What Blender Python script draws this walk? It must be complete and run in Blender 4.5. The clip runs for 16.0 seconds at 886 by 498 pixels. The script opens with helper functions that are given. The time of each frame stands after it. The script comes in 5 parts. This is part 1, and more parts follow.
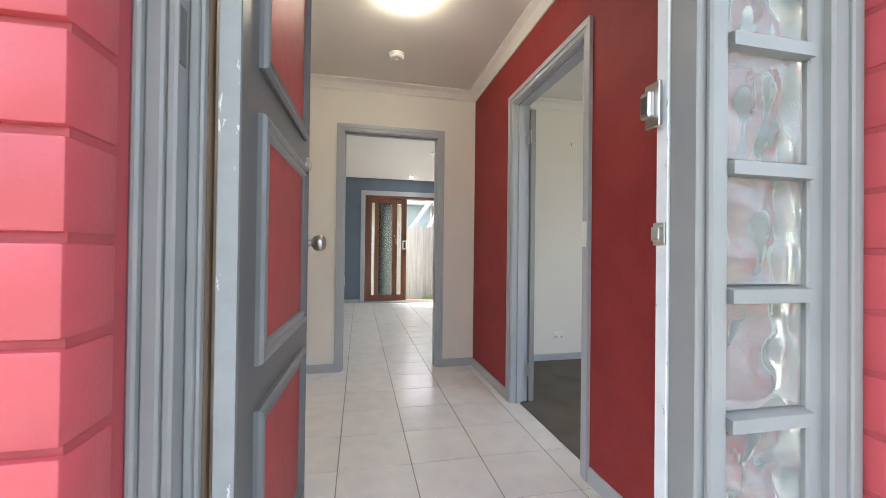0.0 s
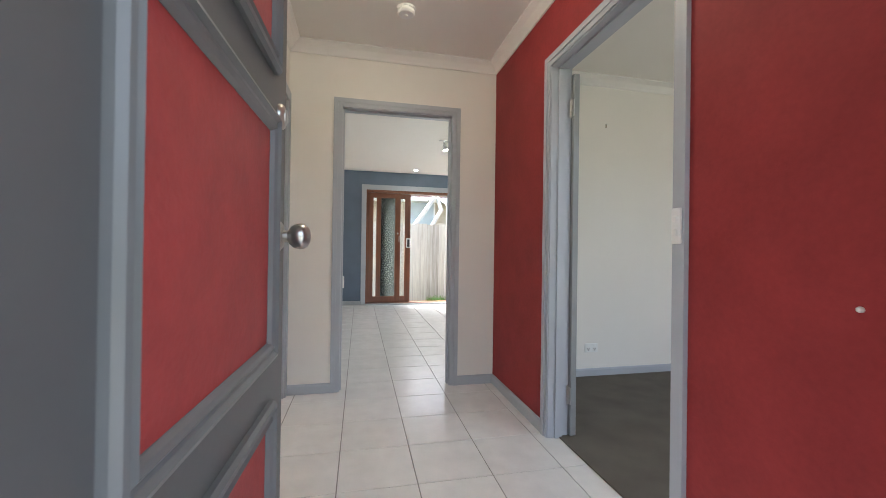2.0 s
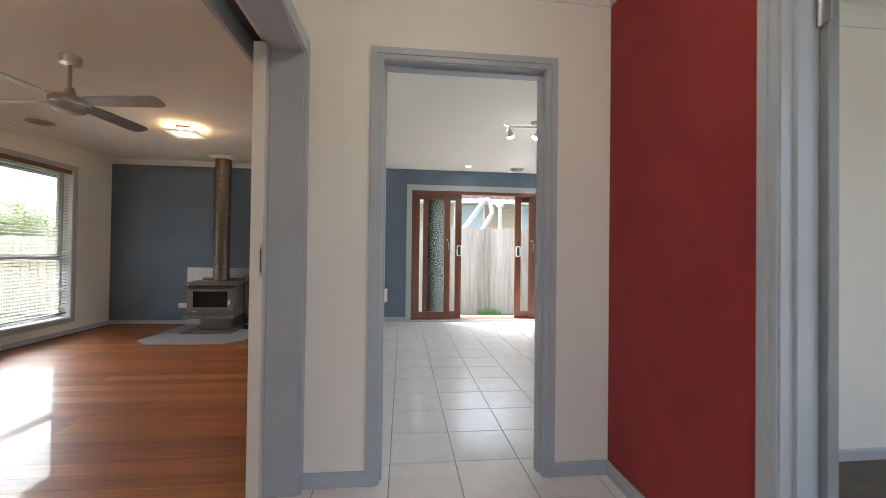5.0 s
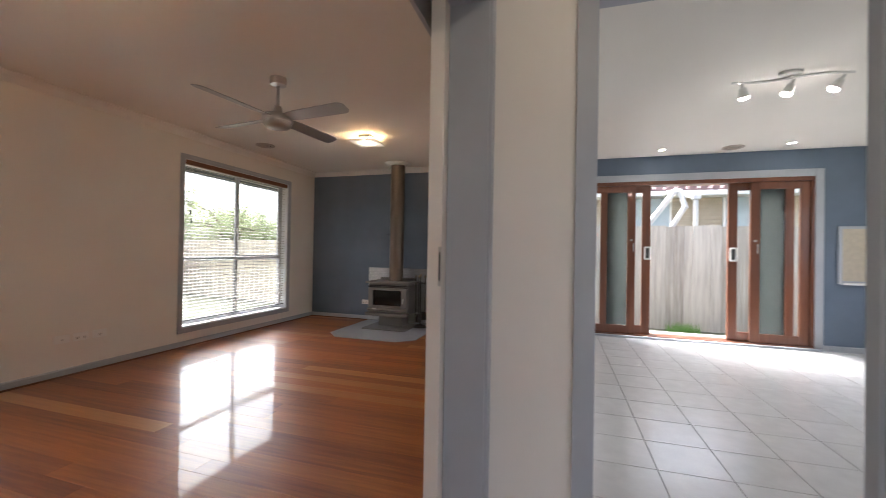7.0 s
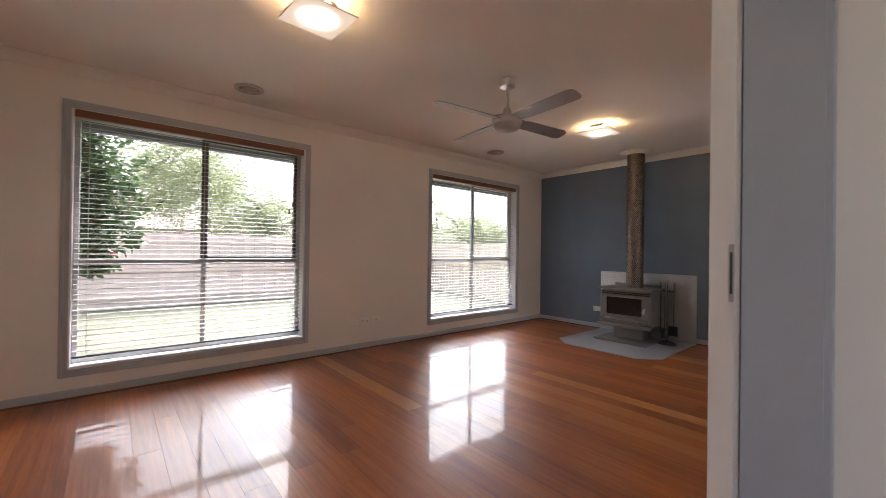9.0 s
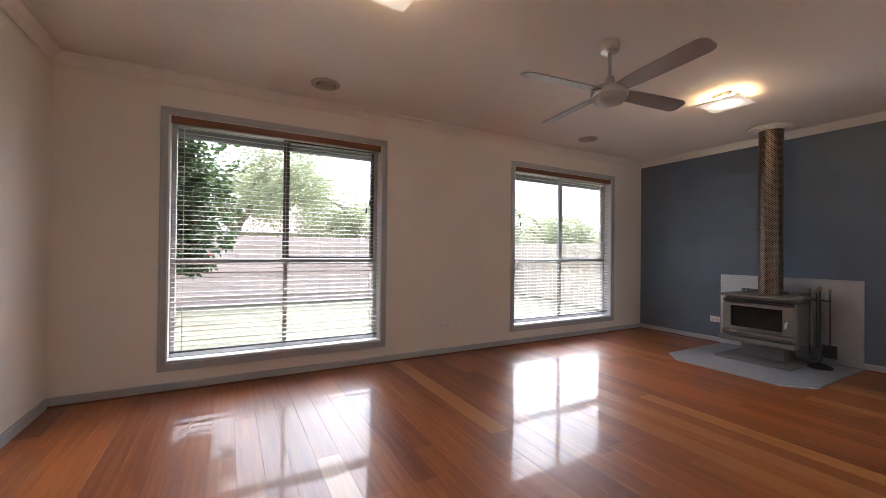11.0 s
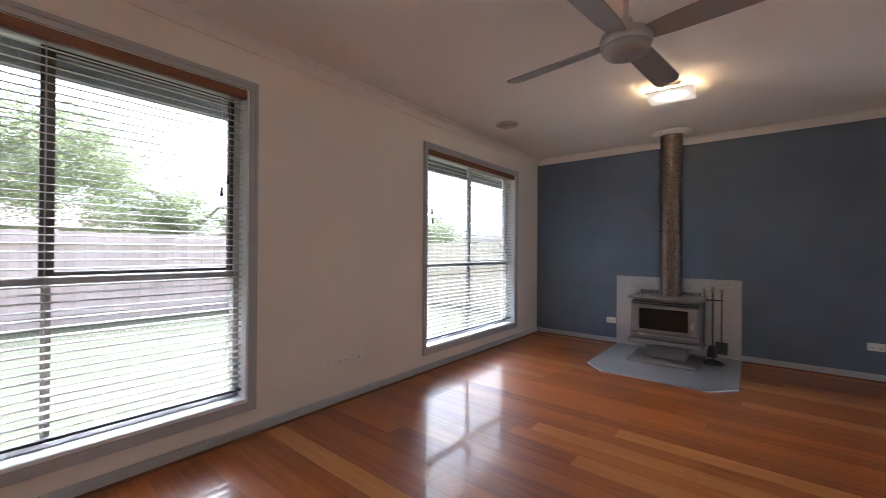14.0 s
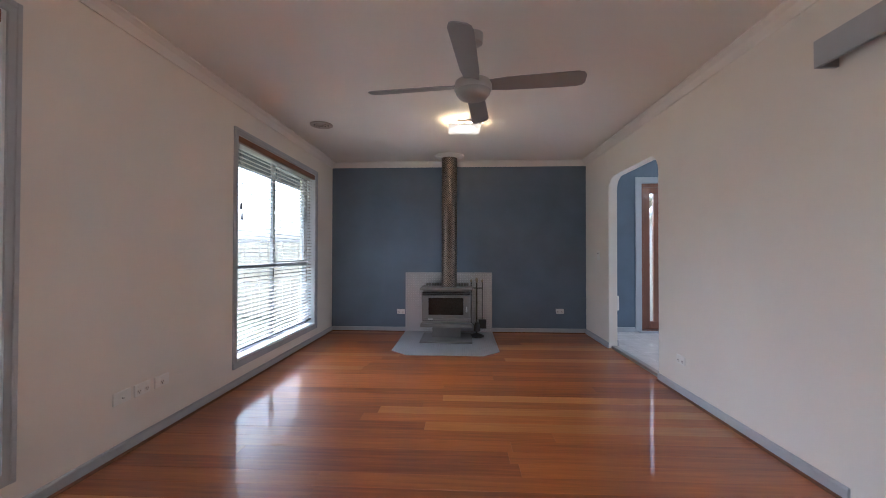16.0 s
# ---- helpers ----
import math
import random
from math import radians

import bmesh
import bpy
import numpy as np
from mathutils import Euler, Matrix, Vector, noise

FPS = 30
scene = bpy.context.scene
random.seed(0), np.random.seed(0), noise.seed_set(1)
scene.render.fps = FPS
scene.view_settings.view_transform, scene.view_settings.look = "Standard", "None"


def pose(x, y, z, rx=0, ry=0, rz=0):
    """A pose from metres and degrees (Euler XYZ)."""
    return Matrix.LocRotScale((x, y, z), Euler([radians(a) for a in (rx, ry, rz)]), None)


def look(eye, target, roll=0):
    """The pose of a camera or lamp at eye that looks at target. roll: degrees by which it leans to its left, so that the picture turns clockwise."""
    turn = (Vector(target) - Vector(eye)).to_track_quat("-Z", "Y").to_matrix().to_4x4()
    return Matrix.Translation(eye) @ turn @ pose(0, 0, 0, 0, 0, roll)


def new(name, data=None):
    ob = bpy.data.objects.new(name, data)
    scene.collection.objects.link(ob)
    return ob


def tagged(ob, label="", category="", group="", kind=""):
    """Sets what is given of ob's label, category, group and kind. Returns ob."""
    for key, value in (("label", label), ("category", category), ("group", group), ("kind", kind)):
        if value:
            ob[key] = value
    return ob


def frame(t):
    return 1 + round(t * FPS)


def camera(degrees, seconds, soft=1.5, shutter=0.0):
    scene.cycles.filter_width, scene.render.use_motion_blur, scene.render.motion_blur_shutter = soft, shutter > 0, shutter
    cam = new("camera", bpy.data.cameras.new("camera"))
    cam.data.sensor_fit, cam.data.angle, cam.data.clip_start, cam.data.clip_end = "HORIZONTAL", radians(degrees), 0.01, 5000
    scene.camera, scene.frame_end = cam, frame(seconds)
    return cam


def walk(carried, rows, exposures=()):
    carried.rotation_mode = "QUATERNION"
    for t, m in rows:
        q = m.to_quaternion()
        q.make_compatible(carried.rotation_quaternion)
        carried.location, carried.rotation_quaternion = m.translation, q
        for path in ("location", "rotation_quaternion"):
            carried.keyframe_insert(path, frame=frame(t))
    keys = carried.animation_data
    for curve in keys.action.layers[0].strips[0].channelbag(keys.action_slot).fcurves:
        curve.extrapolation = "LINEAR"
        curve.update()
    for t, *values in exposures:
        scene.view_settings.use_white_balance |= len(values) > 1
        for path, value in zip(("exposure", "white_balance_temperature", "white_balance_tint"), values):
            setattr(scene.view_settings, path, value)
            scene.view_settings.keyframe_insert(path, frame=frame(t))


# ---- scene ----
cam = camera(97.8, 16.0, soft=0.8, shutter=0.3)
PATH = [
    (0, (4.363, -7.731, 1.012), (4.788, -5.776, 1.028), 0.7),
    (0.5, (4.394, -7.646, 1.014), (4.82, -5.692, 1.024), 0.7),
    (1, (4.367, -7.523, 1.024), (4.794, -5.569, 1.032), 0.8),
    (1.5, (4.339, -7.373, 1.02), (4.768, -5.42, 1.028), 0.7),
    (2, (4.36, -7.214, 1.01), (4.783, -5.259, 1.019), 0.8),
    (2.5, (4.383, -7.069, 1.04), (4.796, -5.113, 1.048), 0.7),
    (3, (4.375, -6.968, 1.046), (4.759, -5.005, 1.056), 0.6),
    (3.5, (4.374, -6.761, 1.057), (4.713, -4.79, 1.069), 0.7),
    (6, (4.282, -6.012, 1.114), (4.256, -4.012, 1.138), 0.7),
    (6.5, (4.238, -5.899, 1.112), (3.986, -3.915, 1.138), 0.8),
    (7, (4.124, -5.793, 1.111), (3.543, -3.879, 1.127), 1.0),
    (7.5, (4.044, -5.739, 1.113), (3.161, -3.945, 1.121), 0.9),
    (8, (3.997, -5.717, 1.098), (2.856, -4.074, 1.111), 0.6),
    (8.5, (4.029, -5.645, 1.09), (2.663, -4.185, 1.109), 0.7),
    (9, (3.972, -5.626, 1.103), (2.453, -4.325, 1.114), 0.8),
    (9.5, (3.971, -5.633, 1.106), (2.327, -4.495, 1.115), 0.9),
    (10, (3.93, -5.619, 1.08), (2.202, -4.613, 1.101), 0.7),
    (12.5, (2.981, -5.059, 1.095), (1.224, -4.104, 1.108), 0.6),
    (13, (2.735, -5.007, 1.136), (1.053, -3.924, 1.143), 0.4),
    (13.5, (2.587, -5.046, 1.141), (1.056, -3.759, 1.143), 0.1),
    (14, (2.467, -5.231, 1.14), (1.21, -3.676, 1.147), 0.4),
    (14.5, (2.335, -5.39, 1.138), (1.375, -3.635, 1.16), 0.1),
    (15, (2.166, -5.529, 1.138), (1.585, -3.616, 1.159), 0.1),
    (15.5, (2.016, -5.633, 1.113), (1.744, -3.652, 1.143), 0.1),
    (16, (1.925, -5.641, 1.11), (1.826, -3.644, 1.134), 0.1),
]
SKY, SUN = 0.14, 1.1
BEDROOM_FILL, KITCHEN_FILL = 0.35, 1.4
HALL_LAMP, PLATE_LAMP, BULB_LAMP, SPOT_LAMP = 9.0, 58.0, 32.0, 10.0
EXPOSURES = [(0.0, 3.3, 6050, 5), (1.0, 3.22, 6000, 9), (2.5, 3.27, 5950, 4), (3.5, 3.25, 5950, 7), (6.0, 3.03, 5850, 5), (6.5, 2.98, 5900, 8), (8.0, 2.9, 5950, 14), (10.0, 2.9, 5800, 15), (13.0, 2.95, 5550, 14), (15.0, 3.09, 5100, 10), (16.0, 3.22, 4950, 9)]
walk(cam, [(t, look(eye, target, roll)) for t, eye, target, roll in PATH], EXPOSURES)

# ---- light ----
sky_world = bpy.data.worlds.new("sky")
scene.world = sky_world
sky_world.use_nodes = True
wn = sky_world.node_tree.nodes
sky_tex = wn.new("ShaderNodeTexSky")
sky_tex.sky_type = "NISHITA"
sky_tex.sun_disc = False
sky_tex.sun_elevation = radians(50)
sky_tex.sun_rotation = radians(307)
sky_tex.air_density, sky_tex.dust_density, sky_tex.ozone_density = 0.8, 9.0, 0.3
grey_sky = wn.new("ShaderNodeHueSaturation")     # thin overcast takes most of the blue
grey_sky.inputs["Saturation"].default_value = 0.45
sky_world.node_tree.links.new(sky_tex.outputs[0], grey_sky.inputs["Color"])
sky_world.node_tree.links.new(grey_sky.outputs[0], wn["Background"].inputs[0])
wn["Background"].inputs[1].default_value = SKY
sun = new("sun", bpy.data.lights.new("sun", "SUN"))
sun.data.energy, sun.data.angle, sun.data.color = SUN, radians(25), (1.0, 0.96, 0.9)
sun.matrix_basis = look((-12, 9, 30), (0, 0, 0))


def window_fill(name, centre, towards, w, h, power, colour):
    """An added fill lamp for sky light in a window opening never in view."""
    ob = new(name, bpy.data.lights.new(name, "AREA"))
    ob.data.shape, ob.data.size, ob.data.size_y = "RECTANGLE", w, h
    ob.data.energy, ob.data.color = power, colour
    ob.matrix_basis = look(centre, towards)
    return ob


# added area lamps that lift the bedroom and the kitchen
window_fill("bedroom_window_fill", (7.12, -7.02, 1.21), (7.12, -5.0, 1.21), 2.2, 2.05, BEDROOM_FILL, (1.0, 0.97, 0.91))
window_fill("kitchen_window_fill", (8.38, -2.3, 1.52), (6.0, -2.3, 1.52), 2.6, 1.05, KITCHEN_FILL, (0.90, 0.96, 1.0))


# ---- materials ----
def material(name, colour, rough=0.6, metal=0.0, coat=0.0, vary=0.12, scale=6.0, grain=0.0, grain_scale=120.0, bump=0.0, bump_scale=150.0, spec=0.5, rnd=0.0, rough_vary=0.0):
    """A surface with slow stains, fine grain, fine relief and a change from piece to piece."""
    m = bpy.data.materials.new(name)
    m.use_nodes = True
    n, l = m.node_tree.nodes, m.node_tree.links
    b = n["Principled BSDF"]
    b.inputs["Roughness"].default_value = rough
    b.inputs["Metallic"].default_value = metal
    b.inputs["Coat Weight"].default_value = coat
    b.inputs["Coat Roughness"].default_value = 0.08
    b.inputs["Specular IOR Level"].default_value = spec
    geo = n.new("ShaderNodeNewGeometry")
    slow = n.new("ShaderNodeTexNoise")
    slow.inputs["Scale"].default_value, slow.inputs["Detail"].default_value = scale, 5.0
    l.new(geo.outputs["Position"], slow.inputs["Vector"])
    fine = n.new("ShaderNodeTexNoise")
    fine.inputs["Scale"].default_value, fine.inputs["Detail"].default_value = grain_scale, 3.0
    l.new(geo.outputs["Position"], fine.inputs["Vector"])
    add = n.new("ShaderNodeMath")
    add.operation = "MULTIPLY_ADD"
    l.new(slow.outputs["Fac"], add.inputs[0])
    add.inputs[1].default_value, add.inputs[2].default_value = 2 * vary, 1.0 - vary
    add2 = n.new("ShaderNodeMath")
    add2.operation = "MULTIPLY_ADD"
    l.new(fine.outputs["Fac"], add2.inputs[0])
    add2.inputs[1].default_value = 2 * grain
    l.new(add.outputs[0], add2.inputs[2])
    last = add2
    if rnd:
        info = n.new("ShaderNodeObjectInfo")
        add3 = n.new("ShaderNodeMath")
        add3.operation = "MULTIPLY_ADD"
        l.new(info.outputs["Random"], add3.inputs[0])
        add3.inputs[1].default_value = rnd
        l.new(add2.outputs[0], add3.inputs[2])
        last = add3
    mul = n.new("ShaderNodeVectorMath")
    mul.operation = "SCALE"
    mul.inputs[0].default_value = colour
    l.new(last.outputs[0], mul.inputs["Scale"])
    l.new(mul.outputs[0], b.inputs["Base Color"])
    if rough_vary:
        rr = n.new("ShaderNodeMath")
        rr.operation = "MULTIPLY_ADD"
        l.new(slow.outputs["Fac"], rr.inputs[0])
        rr.inputs[1].default_value, rr.inputs[2].default_value = rough_vary, rough - rough_vary / 2
        l.new(rr.outputs[0], b.inputs["Roughness"])
    if bump:
        bt = n.new("ShaderNodeTexNoise")
        bt.inputs["Scale"].default_value, bt.inputs["Detail"].default_value = bump_scale, 4.0
        l.new(geo.outputs["Position"], bt.inputs["Vector"])
        bp = n.new("ShaderNodeBump")
        bp.inputs["Strength"].default_value, bp.inputs["Distance"].default_value = bump, 0.002
        l.new(bt.outputs["Fac"], bp.inputs["Height"])
        l.new(bp.outputs[0], b.inputs["Normal"])
    return m


def timber_material(name, dark, light, rough, coat=0.0, axis="x", pieces=True, fine=40.0, bump=0.15):
    """Wood with grain along one axis, shifted and tinted from board to board."""
    m = bpy.data.materials.new(name)
    m.use_nodes = True
    n, l = m.node_tree.nodes, m.node_tree.links
    b = n["Principled BSDF"]
    b.inputs["Roughness"].default_value = rough
    b.inputs["Coat Weight"].default_value = coat
    b.inputs["Coat Roughness"].default_value = 0.05
    geo, info = n.new("ShaderNodeNewGeometry"), n.new("ShaderNodeObjectInfo")
    stretch = n.new("ShaderNodeVectorMath")
    stretch.operation = "MULTIPLY"
    stretch.inputs[1].default_value = {"x": (0.05, 1, 1), "y": (1, 0.05, 1), "z": (1, 1, 0.05)}[axis]
    l.new(geo.outputs["Position"], stretch.inputs[0])
    shift = n.new("ShaderNodeVectorMath")
    shift.operation = "MULTIPLY_ADD"
    l.new(info.outputs["Random"], shift.inputs[0])
    shift.inputs[1].default_value = (7.0, 13.0, 5.0)
    l.new(stretch.outputs[0], shift.inputs[2])
    grain = n.new("ShaderNodeTexNoise")
    grain.inputs["Scale"].default_value, grain.inputs["Detail"].default_value, grain.inputs["Roughness"].default_value = fine, 6.0, 0.65
    l.new(shift.outputs[0] if pieces else stretch.outputs[0], grain.inputs["Vector"])
    ramp = n.new("ShaderNodeValToRGB")
    ramp.color_ramp.elements[0].position, ramp.color_ramp.elements[1].position = 0.3, 0.72
    ramp.color_ramp.elements[0].color, ramp.color_ramp.elements[1].color = (*dark, 1), (*light, 1)
    mixv = n.new("ShaderNodeMath")
    mixv.operation = "MULTIPLY_ADD"
    l.new(info.outputs["Random"], mixv.inputs[0])
    mixv.inputs[1].default_value = 0.28 if pieces else 0.0
    sub = n.new("ShaderNodeMath")
    sub.operation = "MULTIPLY_ADD"
    l.new(grain.outputs["Fac"], sub.inputs[0])
    sub.inputs[1].default_value, sub.inputs[2].default_value = 0.7, (0.01 if pieces else 0.15)
    l.new(sub.outputs[0], mixv.inputs[2])
    l.new(mixv.outputs[0], ramp.inputs[0])
    l.new(ramp.outputs[0], b.inputs["Base Color"])
    bp = n.new("ShaderNodeBump")
    bp.inputs["Strength"].default_value, bp.inputs["Distance"].default_value = bump, 0.001
    l.new(grain.outputs["Fac"], bp.inputs["Height"])
    l.new(bp.outputs[0], b.inputs["Normal"])
    if coat > 0.5:
        wave, wb = n.new("ShaderNodeTexNoise"), n.new("ShaderNodeBump")
        wave.inputs["Scale"].default_value, wave.inputs["Detail"].default_value = 11.0, 2.5
        l.new(geo.outputs["Position"], wave.inputs["Vector"])
        wb.inputs["Strength"].default_value, wb.inputs["Distance"].default_value = 0.11, 0.002
        l.new(wave.outputs["Fac"], wb.inputs["Height"])
        l.new(wb.outputs[0], b.inputs["Coat Normal"])
    return m


def glass_material(name, tint=(0.98, 0.99, 0.985), rough=0.0, milk=0.0, milk_colour=(0.8, 0.85, 0.85)):
    """A thin pane: clear, with a mirror that grows towards grazing view; milk adds obscure glass."""
    m = bpy.data.materials.new(name)
    m.use_nodes = True
    n, l = m.node_tree.nodes, m.node_tree.links
    n.remove(n["Principled BSDF"])
    clear, gloss, fres, mix = n.new("ShaderNodeBsdfTransparent"), n.new("ShaderNodeBsdfGlossy"), n.new("ShaderNodeLayerWeight"), n.new("ShaderNodeMixShader")
    clear.inputs[0].default_value = (*tint, 1)
    gloss.inputs["Roughness"].default_value = rough
    fres.inputs[0].default_value = 0.5
    sq, sc = n.new("ShaderNodeMath"), n.new("ShaderNodeMath")
    sq.operation, sc.operation = "POWER", "MULTIPLY_ADD"
    l.new(fres.outputs["Facing"], sq.inputs[0])
    sq.inputs[1].default_value, sc.inputs[1].default_value, sc.inputs[2].default_value = 4.0, 0.5, 0.03
    l.new(sq.outputs[0], sc.inputs[0])
    l.new(sc.outputs[0], mix.inputs[0])
    if milk:
        tr, mm, ds, md = n.new("ShaderNodeBsdfTranslucent"), n.new("ShaderNodeMixShader"), n.new("ShaderNodeBsdfDiffuse"), n.new("ShaderNodeMixShader")
        tr.inputs[0].default_value = ds.inputs[0].default_value = (*milk_colour, 1)
        md.inputs[0].default_value = 0.4
        l.new(tr.outputs[0], md.inputs[1])
        l.new(ds.outputs[0], md.inputs[2])
        mm.inputs[0].default_value = milk
        l.new(clear.outputs[0], mm.inputs[1])
        l.new(md.outputs[0], mm.inputs[2])
        l.new(mm.outputs[0], mix.inputs[1])
    else:
        l.new(clear.outputs[0], mix.inputs[1])
    l.new(gloss.outputs[0], mix.inputs[2])
    l.new(mix.outputs[0], n["Material Output"].inputs[0])
    return m


def plate_glow_material(name, colour, strength):
    """Frosted glass lit from behind: bright over the bulbs, dim at the edges."""
    m = glow_material(name, colour, strength)
    n, l = m.node_tree.nodes, m.node_tree.links
    co, ln, ex = n.new("ShaderNodeTexCoord"), n.new("ShaderNodeVectorMath"), n.new("ShaderNodeMapRange")
    fall, sc = n.new("ShaderNodeMath"), n.new("ShaderNodeMath")
    ln.operation, fall.operation, sc.operation = "LENGTH", "POWER", "MULTIPLY_ADD"
    l.new(co.outputs["Object"], ln.inputs[0])
    l.new(ln.outputs["Value"], ex.inputs["Value"])
    for key, value in (("From Min", 0.075), ("From Max", 0.215), ("To Min", 1.0), ("To Max", 0.0)):
        ex.inputs[key].default_value = value
    l.new(ex.outputs["Result"], fall.inputs[0])
    fall.inputs[1].default_value = 10.0
    l.new(fall.outputs[0], sc.inputs[0])
    sc.inputs[1].default_value, sc.inputs[2].default_value = strength, 0.09
    l.new(sc.outputs[0], n["Principled BSDF"].inputs["Emission Strength"])
    return m


def glow_material(name, colour, strength):
    m = bpy.data.materials.new(name)
    m.use_nodes = True
    b = m.node_tree.nodes["Principled BSDF"]
    b.inputs["Base Color"].default_value = (0.8, 0.8, 0.78, 1)
    b.inputs["Emission Color"].default_value = (*colour, 1)
    b.inputs["Emission Strength"].default_value = strength
    return m


CREAM = material("cream_wall_paint", (0.80, 0.758, 0.70), 0.55, vary=0.05, scale=1.8, bump=0.22, bump_scale=200)
CEIL = material("ceiling_paint", (0.82, 0.785, 0.725), 0.8, vary=0.03, scale=1.0, bump=0.05)
WHITE_TRIM = material("white_cornice_paint", (0.78, 0.75, 0.71), 0.5, vary=0.03)
RED = material("red_wall_paint", (0.245, 0.030, 0.031), 0.6, vary=0.26, scale=6.0, grain=0.16, grain_scale=60, bump=0.32, bump_scale=190, spec=0.22)
BLUE = material("blue_wall_paint", (0.126, 0.164, 0.222), 0.5, vary=0.26, scale=2.4, bump=0.12, bump_scale=220)
GREY = material("grey_gloss_trim_paint", (0.42, 0.44, 0.475), 0.35, vary=0.08, scale=4, bump=0.06, bump_scale=90)
DOOR_GREY = material("dark_grey_door_paint", (0.118, 0.119, 0.123), 0.4, vary=0.1, scale=5, bump=0.08, bump_scale=80)
FRAME_GREY = material("light_grey_frame_paint", (0.255, 0.262, 0.265), 0.35, vary=0.12, scale=7, bump=0.1, bump_scale=60)
WORN_WHITE = material("worn_white_paint", (0.70, 0.74, 0.78), 0.5, vary=0.15, scale=25, bump=0.2, bump_scale=90)


def chipped_material(name, under, paint, share):
    """Old paint with chips through which the coat below shows."""
    m = material(name, under, 0.45, vary=0.15, scale=20)
    n, l = m.node_tree.nodes, m.node_tree.links
    b = n["Principled BSDF"]
    geo, stretch, tex, step, mix = n.new("ShaderNodeNewGeometry"), n.new("ShaderNodeVectorMath"), n.new("ShaderNodeTexNoise"), n.new("ShaderNodeMapRange"), n.new("ShaderNodeMix")
    stretch.operation = "MULTIPLY"
    stretch.inputs[1].default_value = (1, 1, 0.35)
    l.new(geo.outputs["Position"], stretch.inputs[0])
    l.new(stretch.outputs[0], tex.inputs["Vector"])
    tex.inputs["Scale"].default_value, tex.inputs["Detail"].default_value, tex.inputs["Roughness"].default_value = 45.0, 5.0, 0.7
    l.new(tex.outputs["Fac"], step.inputs["Value"])
    step.inputs["From Min"].default_value, step.inputs["From Max"].default_value = share, share + 0.02
    mix.data_type = "RGBA"
    l.new(step.outputs["Result"], mix.inputs[0])
    l.new(b.inputs["Base Color"].links[0].from_socket, mix.inputs[6])
    mix.inputs[7].default_value = (*paint, 1)
    l.new(mix.outputs[2], b.inputs["Base Color"])
    return m


CHIPPED = chipped_material("chipped_grey_paint", (0.33, 0.35, 0.36), (0.74, 0.76, 0.78), 0.62)
CHIPPED_WHITE = chipped_material("chipped_white_paint", (0.70, 0.73, 0.76), (0.34, 0.35, 0.36), 0.64)
DOOR_RED = material("red_door_panel_paint", (0.335, 0.049, 0.050), 0.5, vary=0.24, scale=12, grain=0.14, grain_scale=55, bump=0.35, bump_scale=110, spec=0.3)
BRICK = material("red_painted_brick", (0.47, 0.078, 0.095), 0.4, vary=0.14, scale=9, bump=0.5, bump_scale=120, rnd=0.08)
MORTAR = material("red_painted_mortar", (0.38, 0.062, 0.075), 0.6, vary=0.15, scale=12, bump=0.5)
TILE = material("pale_grey_floor_tile", (0.73, 0.715, 0.705), 0.2, vary=0.14, scale=9, grain=0.03, grain_scale=90, bump=0.05, bump_scale=40, rnd=0.05, rough_vary=0.16)
GROUT = material("grey_grout", (0.23, 0.22, 0.21), 0.85, vary=0.25, scale=14)
CARPET = material("dark_grey_carpet", (0.12, 0.108, 0.094), 0.95, vary=0.38, scale=5, grain=0.2, grain_scale=500, bump=1.0, bump_scale=600, spec=0.1)
BOARDS = timber_material("varnished_floorboards", (0.185, 0.042, 0.006), (0.43, 0.130, 0.019), 0.40, coat=0.47)
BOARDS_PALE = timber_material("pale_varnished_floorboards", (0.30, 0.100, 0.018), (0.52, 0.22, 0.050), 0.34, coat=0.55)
GAP = material("dark_board_gap", (0.035, 0.016, 0.008), 0.8)
DOOR_TIMBER = timber_material("red_brown_door_timber", (0.115, 0.037, 0.016), (0.225, 0.078, 0.035), 0.35, coat=0.3, axis="z", pieces=False, fine=30)
CEDAR = timber_material("cedar_valance", (0.16, 0.06, 0.03), (0.26, 0.11, 0.055), 0.4, axis="y", pieces=False)
SLAT = material("pale_blind_slat", (0.44, 0.41, 0.37), 0.5, vary=0.05)
ALU = material("grey_aluminium", (0.33, 0.32, 0.31), 0.4, metal=0.6, vary=0.08)
BRONZE = material("dark_window_frame", (0.10, 0.09, 0.08), 0.4, metal=0.4, vary=0.1)
WHITE_ALU = material("pale_window_reveal", (0.80, 0.82, 0.84), 0.4, vary=0.05)
PLASTIC = material("white_plastic", (0.82, 0.81, 0.78), 0.35, vary=0.03)
DARK_PLASTIC = material("dark_plastic", (0.05, 0.05, 0.05), 0.4, vary=0.1)
STEEL = material("brushed_steel", (0.55, 0.54, 0.52), 0.28, metal=1.0, vary=0.08, scale=20)
SATIN = material("satin_silver", (0.45, 0.44, 0.42), 0.5, metal=0.8, vary=0.06)
CHROME = material("bright_chrome", (0.75, 0.74, 0.72), 0.12, metal=1.0, vary=0.04)
BLADE = material("silver_fan_blade", (0.36, 0.355, 0.35), 0.4, metal=0.35, vary=0.06)
PLATE = material("aluminium_checker_plate", (0.48, 0.48, 0.49), 0.32, metal=0.95, vary=0.12, scale=12)
# same metal as the sheet; the bars' glint is put into a lighter colour
PLATE_BAR = material("checker_bar_glint", (0.70, 0.70, 0.70), 0.33, metal=0.95, vary=0.05)
MOULD = material("mid_grey_moulding_paint", (0.165, 0.17, 0.178), 0.28, vary=0.1, scale=6, bump=0.08, bump_scale=70)
